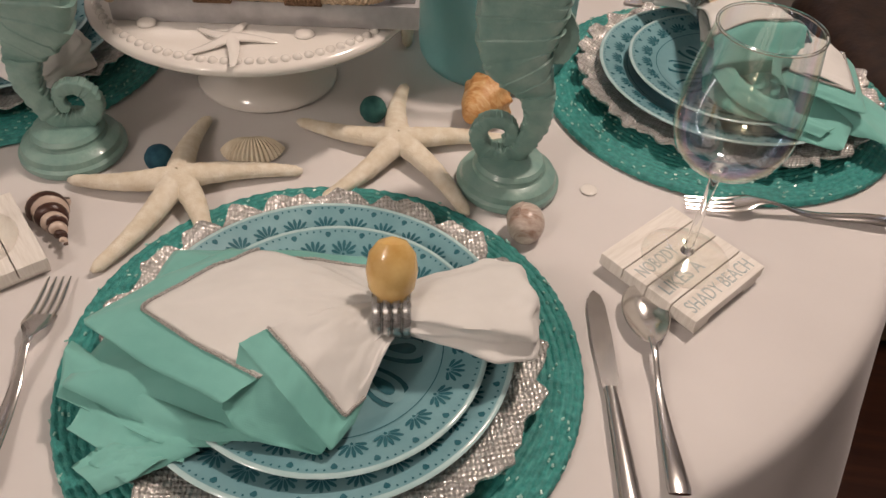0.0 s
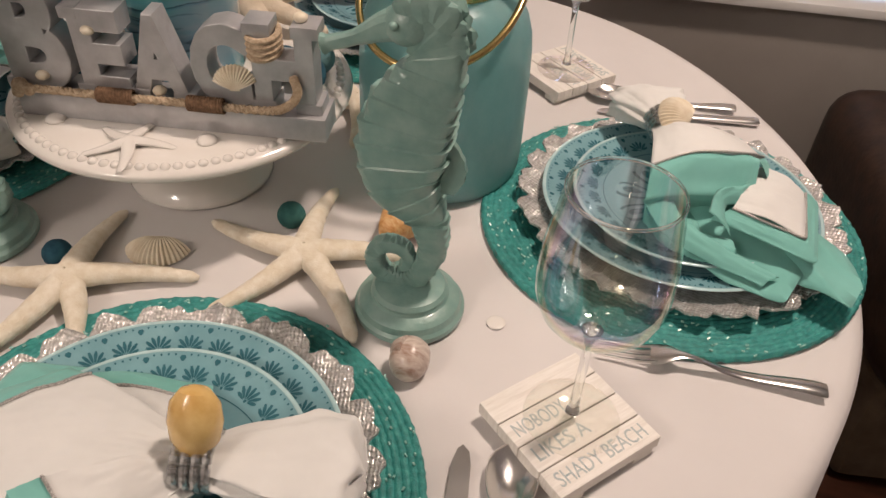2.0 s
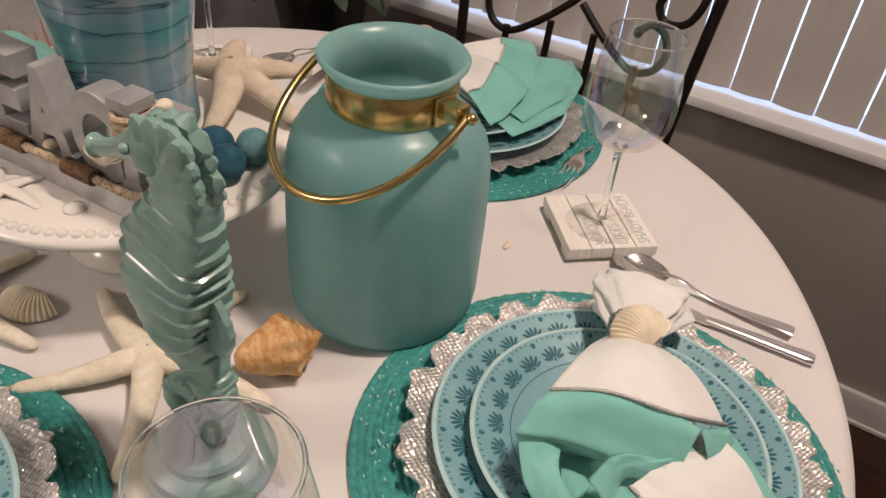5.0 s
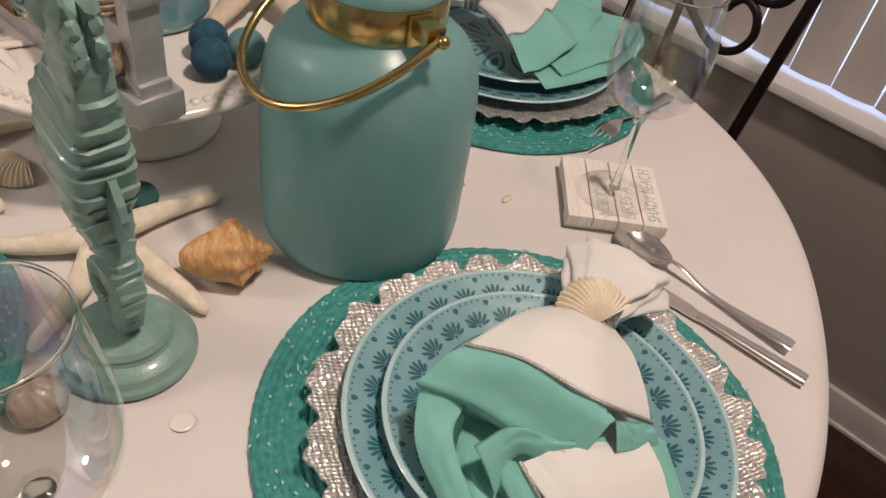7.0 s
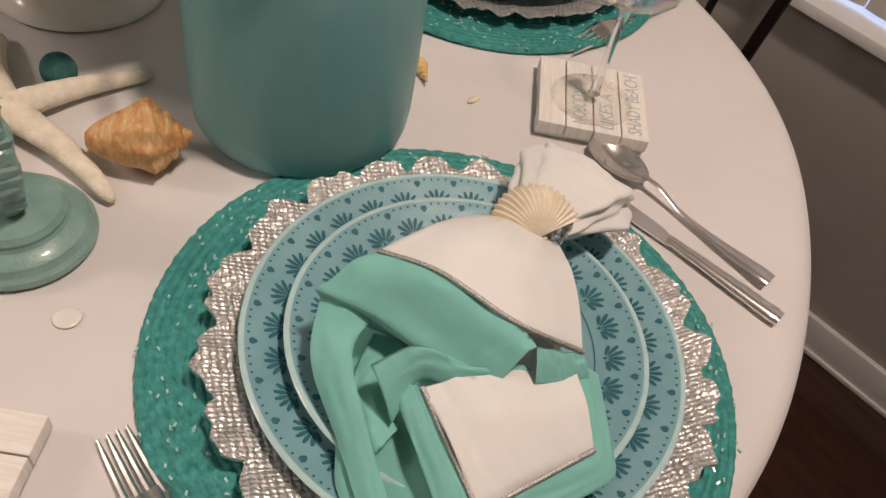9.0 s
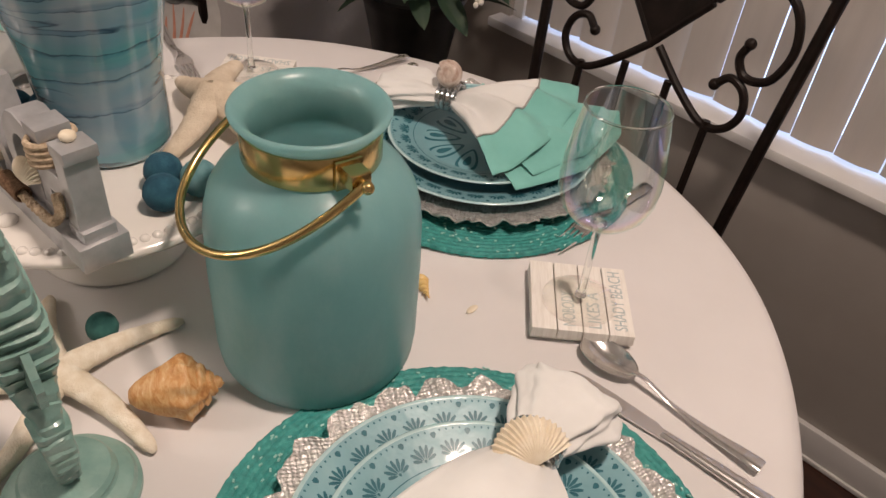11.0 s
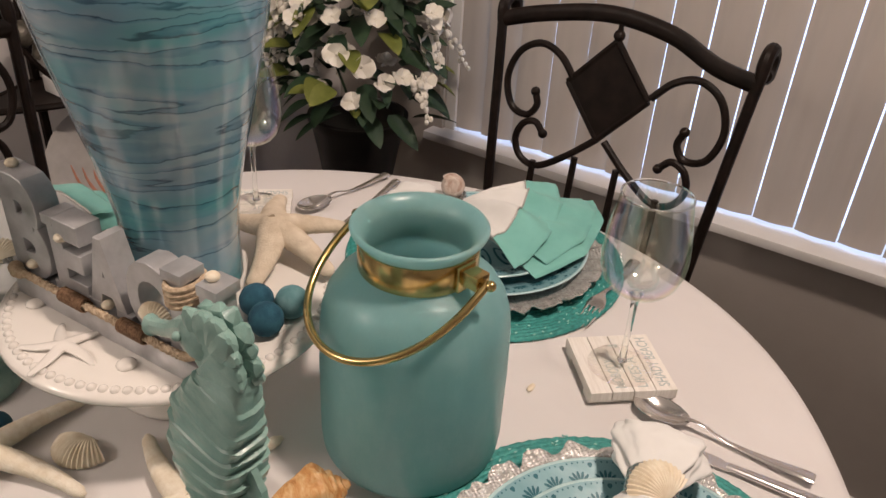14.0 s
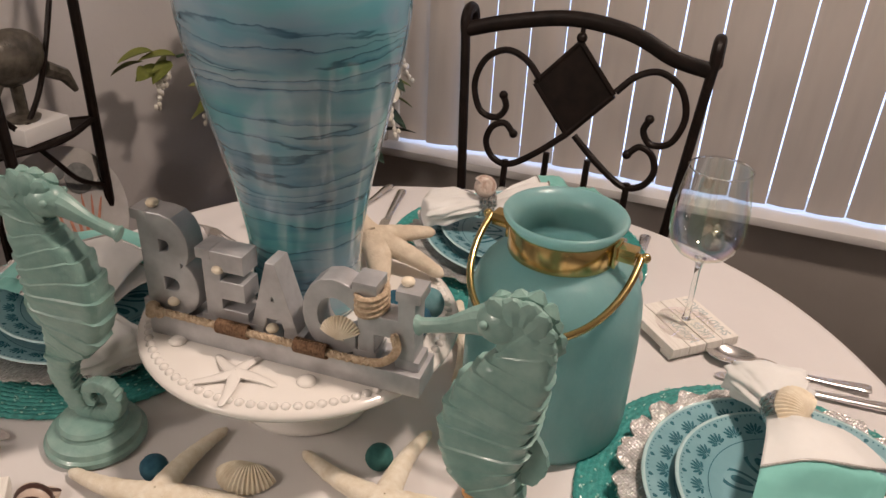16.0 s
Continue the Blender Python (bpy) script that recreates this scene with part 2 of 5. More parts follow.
def frosted():
    """Tinted glass with a frosted skin: part of the light goes straight on, part is scattered through the wall."""
    n = Nodes("frosted_aqua_glass")
    cloud = n.noise(9, 9, 0.72, n.coords((1, 1, 0.55)))
    n.link(n.ramp(cloud, [(0.30, (0.29, 0.565, 0.585)), (0.52, (0.42, 0.685, 0.695)), (0.70, (0.63, 0.82, 0.82))]), n.b.inputs["Base Color"])
    n.set(Transmission_Weight=0.55, IOR=1.25, Coat_Weight=0.6, Coat_Roughness=0.26)
    n.link(n.ramp(n.noise(16, 7, 0.7), [(0.3, (0.30, 0.30, 0.30)), (0.7, (0.58, 0.58, 0.58))]), n.b.inputs["Roughness"])
    n.bump(n.noise(30, 4), 0.12, 0.0012)
    n.bump(n.noise(600, 2), 0.15, 0.0004)
    scatter = n.add("ShaderNodeBsdfTranslucent", Color=(0.52, 0.80, 0.81, 1))
    mix = n.t.nodes.new("ShaderNodeMixShader")
    mix.inputs[0].default_value = 0.33
    n.link(n.b.outputs[0], mix.inputs[1])
    n.link(scatter.outputs[0], mix.inputs[2])
    n.link(mix.outputs[0], n.out.inputs["Surface"])
    return n.mat


def swirled():
    n = Nodes("swirled_ocean_glass")
    v = n.coords((1, 1, 1))
    warp = n.add("ShaderNodeTexNoise", Scale=7.0, Detail=5.0, Roughness=0.6)
    n.link(n.coords((1, 1, 2.2)), warp.inputs["Vector"])
    lift = n.add("ShaderNodeVectorMath")
    lift.operation = "MULTIPLY_ADD"
    lift.inputs[1].default_value = (0.035, 0.035, 0.035)
    n.link(warp.outputs["Color"], lift.inputs[0])
    n.link(v, lift.inputs[2])
    flat = n.t.nodes.new("ShaderNodeMapping")
    flat.inputs["Scale"].default_value = (0.55, 0.55, 8.0)
    flat.inputs["Rotation"].default_value = (0.10, 0.16, 0)
    n.link(lift.outputs[0], flat.inputs["Vector"])
    band = n.add("ShaderNodeTexNoise", Scale=2.6, Detail=3.0, Roughness=0.45)
    n.link(flat.outputs[0], band.inputs["Vector"])
    base = n.ramp(band.outputs["Fac"], [(0.30, (0.09, 0.22, 0.31)), (0.40, (0.14, 0.31, 0.40)), (0.46, (0.25, 0.34, 0.42)), (0.53, (0.19, 0.36, 0.44)), (0.59, (0.12, 0.32, 0.36)), (0.66, (0.29, 0.38, 0.45))])
    wide = n.t.nodes.new("ShaderNodeMapping")
    wide.inputs["Scale"].default_value = (1.0, 1.0, 1.9)
    n.link(lift.outputs[0], wide.inputs["Vector"])
    patch = n.add("ShaderNodeTexNoise", Scale=6.0, Detail=4.0, Roughness=0.5)
    n.link(wide.outputs[0], patch.inputs["Vector"])
    tone = n.ramp(patch.outputs["Fac"], [(0.30, (0.06, 0.34, 0.36)), (0.42, (0.10, 0.36, 0.40)), (0.50, (0.17, 0.33, 0.42)), (0.60, (0.33, 0.42, 0.47)), (0.72, (0.50, 0.55, 0.57))])
    wash = n.t.nodes.new("ShaderNodeMix")
    wash.data_type = "RGBA"
    wash.inputs[0].default_value = 0.62
    n.link(base, wash.inputs[6])
    n.link(tone, wash.inputs[7])
    base = wash.outputs[2]
    vein = n.add("ShaderNodeTexNoise", Scale=2.1, Detail=4.0, Roughness=0.46)
    n.link(flat.outputs[0], vein.inputs["Vector"])
    line = n.ramp(vein.outputs["Fac"], [(0.0, (1, 1, 1)), (0.385, (1, 1, 1)), (0.407, (0.52, 0.62, 0.70)), (0.411, (0.05, 0.10, 0.16)), (0.416, (1, 1, 1)), (0.462, (1, 1, 1)), (0.486, (0.55, 0.64, 0.72)), (0.490, (0.03, 0.07, 0.13)), (0.496, (1, 1, 1)),
                                      (0.540, (1, 1, 1)), (0.562, (0.60, 0.70, 0.76)), (0.566, (0.08, 0.14, 0.22)), (0.571, (1, 1, 1)), (0.620, (1, 1, 1)), (0.628, (0.20, 0.30, 0.38)), (0.634, (1, 1, 1))])
    mul = n.t.nodes.new("ShaderNodeMix")
    mul.data_type, mul.blend_type = "RGBA", "MULTIPLY"
    mul.inputs[0].default_value = 1.0
    n.link(base, mul.inputs[6])
    n.link(line, mul.inputs[7])
    n.link(mul.outputs[2], n.b.inputs["Base Color"])
    n.set(Roughness=0.22, Coat_Weight=1.0, Coat_Roughness=0.02)
    return n.mat


def conch_skin():
    n = Nodes("orange_banded_shell")
    n.link(n.ramp(n.noise(70, 5, 0.6, n.coords((1, 1, 2.4)), 0.8), [(0.28, (0.40, 0.16, 0.05)), (0.45, (0.58, 0.30, 0.11)), (0.6, (0.66, 0.42, 0.20)), (0.75, (0.74, 0.58, 0.38))]), n.b.inputs["Base Color"])
    n.set(Roughness=0.5)
    n.bump(n.noise(120, 4), 0.6, 0.0015)
    return n.mat


def striped_skin():
    n = Nodes("brown_striped_shell")
    w = n.add("ShaderNodeTexWave", Scale=26.0, Distortion=2.0)
    w.bands_direction = "Z"
    n.link(n.coords(), w.inputs["Vector"])
    n.link(n.ramp(w.outputs["Fac"], [(0.45, (0.06, 0.025, 0.018)), (0.6, (0.62, 0.50, 0.42))]), n.b.inputs["Base Color"])
    n.set(Roughness=0.35)
    return n.mat


def snail_skin():
    n = Nodes("pink_grey_shell")
    n.link(n.ramp(n.noise(45, 4, 0.6, n.coords((1, 1, 3)), 1.0), [(0.3, (0.30, 0.17, 0.12)), (0.5, (0.52, 0.42, 0.36)), (0.7, (0.70, 0.62, 0.55))]), n.b.inputs["Base Color"])
    n.set(Roughness=0.3, Coat_Weight=0.3)
    return n.mat


def whitewash():
    n = Nodes("whitewashed_wood")
    n.link(n.ramp(n.noise(14, 5, 0.6, n.coords((2, 26, 2))), [(0.25, (0.70, 0.66, 0.60)), (0.6, (0.86, 0.83, 0.78))]), n.b.inputs["Base Color"])
    n.set(Roughness=0.75)
    n.bump(n.noise(40, 4, 0.6, n.coords((2, 26, 2))), 0.3, 0.0005)
    return n.mat


def glow(name, colour, power):
    n = Nodes(name)
    n.t.nodes.remove(n.b)
    e = n.add("ShaderNodeEmission", Color=(*colour, 1), Strength=power)
    n.link(e.outputs[0], n.out.inputs["Surface"])
    return n.mat


def blind_fabric():
    n = Nodes("vertical_blind_fabric")
    n.link(n.ramp(n.noise(6, 4, 0.5, n.coords((8, 8, 1))), [(0.3, (0.46, 0.405, 0.35)), (0.7, (0.52, 0.46, 0.40))]), n.b.inputs["Base Color"])
    n.set(Roughness=0.8)
    n.bump(n.noise(500, 2), 0.2, 0.0004)
    back = n.add("ShaderNodeBsdfTranslucent", Color=(0.80, 0.68, 0.54, 1))
    mix = n.t.nodes.new("ShaderNodeMixShader")
    mix.inputs[0].default_value = 0.27
    n.link(n.b.outputs[0], mix.inputs[1])
    n.link(back.outputs[0], mix.inputs[2])
    n.link(mix.outputs[0], n.out.inputs["Surface"])
    return n.mat


M["floor"], M["plate"], M["straw"], M["charger"], M["frost"] = dark_floor(), plate_glaze(), straw(), silver_glass(), frosted()
M["vase"], M["conch"], M["striped"], M["snail"], M["wash"] = swirled(), conch_skin(), striped_skin(), snail_skin(), whitewash()
M["glass"] = thin_glass("iridescent_wine_glass", (0.975, 0.98, 0.965), [(0.0, (1.0, 0.96, 0.70)), (0.22, (0.80, 0.90, 1.0)), (0.36, (0.55, 0.70, 1.0)), (0.48, (0.86, 0.70, 1.0)), (0.62, (1.0, 0.93, 0.72)), (0.8, (0.9, 1.0, 0.97)), (1.0, (1, 1, 1))], 0.20)
M["clear"] = thin_glass("clear_cut_glass", (0.80, 0.81, 0.81), [(0.0, (1, 1, 1)), (1.0, (1, 1, 1))], 0.28)
M["footglass"] = thin_glass("iridescent_glass_foot", (0.992, 0.992, 0.97), [(0.0, (1.0, 1.0, 0.75)), (0.35, (0.75, 0.85, 1.0)), (0.6, (1.0, 0.75, 1.0)), (1.0, (1, 1, 1))], 0.07)
M["stemglass"] = Nodes("solid_clear_glass").set(Base_Color=(0.97, 0.98, 0.97), Roughness=0.0, Transmission_Weight=1.0, IOR=1.45).mat
M["blind"] = blind_fabric()
M["day"] = glow("daylight_outside", (0.50, 0.64, 1.0), 2.6)

# ---- the room ----
WALL = pose(0, 1.77, 0, 0, 0, 6.84)   # window wall: x along it, y outwards
SILL, HEAD = 0.60, 2.05
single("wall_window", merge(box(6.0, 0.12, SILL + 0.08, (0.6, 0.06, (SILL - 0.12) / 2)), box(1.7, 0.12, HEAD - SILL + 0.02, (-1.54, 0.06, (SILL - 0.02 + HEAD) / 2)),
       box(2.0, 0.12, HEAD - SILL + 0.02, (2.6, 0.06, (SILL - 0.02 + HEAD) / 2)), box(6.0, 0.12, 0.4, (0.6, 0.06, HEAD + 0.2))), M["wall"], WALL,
       "greige textured wall round the wide window, toned darker as backlit", "wall", kind="structure", smooth=False)
single("wall_left", box(0.12, 4.4, 2.55, (-0.06, -2.0, 1.175)), M["wallside"], pose(-0.98, 1.78, 0, 0, 0, -16.8), "side wall, its paint lightened for the light on it", "wall", kind="structure", smooth=False)
# right and front walls are unseen, added to close the room and bounce light
single("wall_right", box(0.12, 5.2, 2.55, (2.45, -0.3, 1.175)), M["wallside"], pose(0, 0, 0), "unseen wall added to close the room, pale to brighten reflections", "wall", kind="structure", smooth=False)
single("wall_front", box(5.2, 0.12, 2.55, (0, -2.45, 1.175)), M["wallside"], pose(0, 0, 0), "unseen wall added to close the room, pale to brighten reflections", "wall", kind="structure", smooth=False)
single("floor", box(6.4, 6.4, 0.1, (0, 0, -0.05)), M["floor"], pose(0, 0, FLOOR), "dark reddish wooden floor", "floor", kind="structure", smooth=False)
single("ceiling", box(6.4, 6.4, 0.1, (0, 0, 2.5)), M["white"], pose(0, 0, 0), "white ceiling", "ceiling", kind="structure", smooth=False)
base = merge(box(6.0, 0.014, 0.085, (0.6, -0.007, 0.0425), 0.003), box(6.0, 0.02, 0.012, (0.6, -0.010, 0.006), 0.003))
single("baseboard", base, M["white"], WALL @ pose(0, 0, FLOOR), "white painted baseboard under the window wall", "baseboard", kind="structure")

window = thing("window_1", WALL @ pose(0, 0, 0), "wide window behind closed vertical blinds", "window", kind="structure")
part("window_sill", box(2.36, 0.17, 0.022, (0.46, 0.043, SILL - 0.009), 0.005), M["white"], window, "white painted window sill")
for x in (-0.675, 1.585):
    part("window_frame", box(0.03, 0.10, HEAD - SILL, (x, 0.06, (HEAD + SILL) / 2), 0.004), M["white"], window)
part("window_frame", box(2.25, 0.10, 0.03, (0.455, 0.06, HEAD - 0.015), 0.004), M["white"], window)
single("backdrop", box(2.6, 0.02, 1.7, (0.46, 0.30, 1.3)), M["day"], WALL, "pale daylight outside the window", "backdrop", kind="structure", smooth=False)

blinds = thing("vertical_blinds", WALL, "closed beige fabric vertical blinds in the window", "blinds")
part("headrail", box(2.2, 0.04, 0.04, (0.455, 0.03, HEAD - 0.05), 0.004), M["white"], blinds)
slat_v = []
slat_f = []
for k in range(9):
    x = -0.0402 + 0.0804 * k / 8
    y = -0.006 * math.cos(math.pi * (k / 8 - 0.5))
    slat_v += [Vector((x, y, 0)), Vector((x, y, 1.36)), Vector((x, y + 0.0012, 0)), Vector((x, y + 0.0012, 1.36))]
for k in range(8):
    a, b = 4 * k, 4 * k + 4
    slat_f += [(a, b, b + 1, a + 1), (b + 2, a + 2, a + 3, b + 3), (a, a + 2, b + 2, b), (a + 1, b + 1, b + 3, a + 3)]
slat = data_of("slat", (slat_v, slat_f), M["blind"], True, 50)
for k in range(26):
    ob = new("slat", slat)
    ob.parent = blinds
    ob.matrix_local = pose(-0.629 + 0.0835 * k, 0.025, SILL + 0.010 + 0.002 * math.sin(k * 3.1), 0, 0, 8 - 0.7 * k + 4 * math.sin(k * 1.7))

# ---- table and cloth ----
table = thing("dining_table", pose(*TC, 0), "round pedestal dining table hidden under its cloth", "table")
part("table_top", lathe([(0, 0.725), (0.57, 0.725), (0.578, 0.735), (0.578, 0.75), (0.572, 0.756), (0, 0.756)], 64), M["brownwood"], table)
part("pedestal", lathe([(0, FLOOR), (0.3, FLOOR), (0.3, 0.0), (0.1, 0.09), (0.06, 0.3), (0.07, 0.6), (0.16, 0.72), (0, 0.72)], 32), M["brownwood"], table)


def drape(a, r, z, k):
    d = max(0.0, 0.745 - z)
    w = 0.5 * math.sin(9 * a + 0.6) + 0.3 * math.sin(14 * a + 2.0) + 0.2 * math.sin(23 * a)
    lift = 0.0006 * math.sin(5 * a + 8 * r) * (1 if 0.1 < r < 0.56 else 0)
    edge = 0.0035 * math.sin(6 * a + 1.1) * math.sin(2.5 * a) * (1 if r > 0.57 else 0)
    return r + edge + d * 0.16 * w, z + lift


cloth = [(0, TOP)] + [(0.59 * k / 24, TOP) for k in range(1, 24)] + [(0.578, TOP - 0.001), (0.587, TOP - 0.005), (0.592, TOP - 0.013), (0.595, TOP - 0.03), (0.60, 0.68), (0.606, 0.62), (0.613, 0.56), (0.62, 0.49), (0.626, 0.43),
         (0.624, 0.43), (0.617, 0.49), (0.610, 0.56), (0.603, 0.62), (0.597, 0.68), (0.592, TOP - 0.03)]
single("tablecloth", lathe(cloth, 220, drape), M["cloth"], pose(TC[0] + 0.006, TC[1], 0) @ Matrix.Diagonal((1.018, 1.018, 1, 1)), "white linen tablecloth hanging over the round table", "tablecloth", sharp=60)

# ---- place settings ----
SETTINGS = [(0.028, 0.243, 8), (0.380, 0.703, 95), (-0.062, 1.064, 186), (-0.462, 0.605, 278)]

rings = []
for k in range(34):
    r = 0.201 * (34 - k) / 34
    for dr, dz in ((0.0, 0.0054), (-0.0012, 0.0064), (-0.0030, 0.0067), (-0.0047, 0.0064)):
        if r + dr > 0:
            rings.append((r + dr, dz))


def braid(a, r, z, k):
    ring = k // 4
    return r * (1 + 0.006 * math.sin(3 * a + 1.3)) + 0.0005 * math.sin(a * r * 900 + ring * 1.9), z + 0.0007 * math.sin(a * r * 1100 + ring * 2.4) + 0.0006 * math.sin(7 * a + ring)


mat_vf = lathe([(0, 0.0005), (0.199, 0.0005), (0.2015, 0.002)] + rings[1:] + [(0, 0.006)], 300, braid)
specks = []
rnd = random.Random(4)
for k in range(380):
    a, r = rnd.uniform(0, TAU), 0.201 * math.sqrt(rnd.uniform(0.35, 1.0))
    specks.append(moved(box(0.0030, 0.0014, 0.0014), pose(r * math.cos(a), r * math.sin(a), 0.0072, rnd.uniform(-30, 30), rnd.uniform(-30, 30), math.degrees(a) + 90 + rnd.uniform(-40, 40))))


def ruffle(a, r, z, k):
    s = max(0.0, (r - 0.118) / 0.057)
    lobe = abs(math.sin(10 * a + 0.9 * math.sin(3 * a))) ** 0.6
    small = 0.0022 * math.sin(41 * a + 2 * math.sin(5 * a)) + 0.0014 * math.sin(67 * a)
    return r + s * (0.013 * lobe - 0.010 + small), z + s * s * (0.006 * lobe + 0.002 * math.sin(31 * a)) - s * 0.002


charger_vf = lathe([(0, 0.0), (0.10, 0.0), (0.115, 0.001), (0.13, 0.0025), (0.145, 0.005), (0.16, 0.008), (0.170, 0.0105), (0.175, 0.012),
                    (0.1745, 0.0145), (0.168, 0.0135), (0.158, 0.011), (0.145, 0.008), (0.13, 0.0055), (0.115, 0.004), (0.10, 0.003), (0, 0.003)], 260, ruffle)


def petal_shape(at, ang, length, width, height, surf, n=9):
    """A drop lying on a surface of revolution: narrow end at the point at, pointing along ang."""
    V = []
    for k in range(n):
        t = TAU * k / n
        u = 0.5 - 0.5 * math.cos(t)
        w = width * 0.5 * math.sin(t) * (0.45 + 0.75 * u)
        x = at[0] + math.cos(ang) * u * length - math.sin(ang) * w
        y = at[1] + math.sin(ang) * u * length + math.cos(ang) * w
        V.append(Vector((x, y, surf(math.hypot(x, y)) + height)))
    return V, [tuple(range(n))]


def plate_print(inner, outer, count, surf):
    bits = []
    for k in range(count):
        a = TAU * k / count
        c = ((inner + 0.005) * math.cos(a), (inner + 0.005) * math.sin(a))
        for j in range(-3, 4):
            start = (c[0] + 0.0022 * math.cos(a + j * 0.42), c[1] + 0.0022 * math.sin(a + j * 0.42))
            bits.append(petal_shape(start, a + j * 0.42, (0.0115 if abs(j) < 3 else 0.0085), 0.0034, 0.0004, surf, 7))
        bits.append(petal_shape((c[0] - 0.001 * math.cos(a), c[1] - 0.001 * math.sin(a)), a, 0.003, 0.003, 0.0004, surf, 6))
        h = a + math.pi / count
        bits.append(petal_shape(((outer - 0.0095) * math.cos(h), (outer - 0.0095) * math.sin(h)), h, 0.0055, 0.0058, 0.0004, surf, 7))
        for j in range(4):
            d = a + TAU * (j - 1.5) / count / 5.2
            bits.append(petal_shape(((outer - 0.0048) * math.cos(d), (outer - 0.0048) * math.sin(d)), d, 0.0021, 0.0021, 0.0004, surf, 6))
    for k in range(150):
        a, b = TAU * k / 150, TAU * (k + 1) / 150
        for r0, r1 in ((inner - 0.0012, inner - 0.0004),):
            V = [Vector((r * math.cos(t), r * math.sin(t), surf(r) + 0.0004)) for r, t in ((r0, a), (r1, a), (r1, b), (r0, b))]
            bits.append((V, [(0, 1, 2, 3)]))
    return merge(*bits)


def plate(name, R, count, label, centre):
    ob = thing(name, pose(0, 0, 0), label, "plate", name + "s of the settings")
    ri, zi, zo = R - 0.036, 0.0105, 0.0205
    surf = lambda r: (zi + (zo - zi) * (r - ri) / (R - 0.003 - ri)) if r > ri else 0.0055
    prof = [(0, 0.001), (R * 0.55, 0.001), (R * 0.57, 0), (R * 0.60, 0), (R * 0.62, 0.002), (ri, 0.0065), (R - 0.002, zo - 0.003), (R, zo - 0.0008), (R - 0.001, zo + 0.0007), (R - 0.003, zo),
            (ri, zi), (ri - 0.008, 0.0065), (ri - 0.014, 0.0055), (0, 0.0055)]
    part("body", lathe(prof, 120), M["plate"], ob, sharp=60)
    rim = [(R - 0.0032, zo + 0.0002), (R - 0.0010, zo + 0.0012), (R + 0.0006, zo - 0.0004)]
    part("rim", lathe(rim, 120), M["platerim"], ob, "pale glazed rim edge", sharp=80)
    part("rim_print", plate_print(ri + 0.004, R - 0.002, count, surf), M["platedark"], ob, "deep teal fan and heart print", False)
    if centre:
        for k in range(9):
            a = TAU * k / 9
            p = lambda r: (r * math.cos(a), r * math.sin(a))
            part("petal_outline", petal_shape(p(0.022), a, 0.054, 0.031, 0.0004, surf, 20), M["platedark"], ob, "", False)
            part("petal", petal_shape(p(0.0275), a, 0.044, 0.0225, 0.0008, surf, 20), M["plate"], ob, "", False)
            part("petal_core", petal_shape(p(0.041), a, 0.023, 0.0115, 0.0012, surf, 16), M["platedark"], ob, "", False)
    return ob


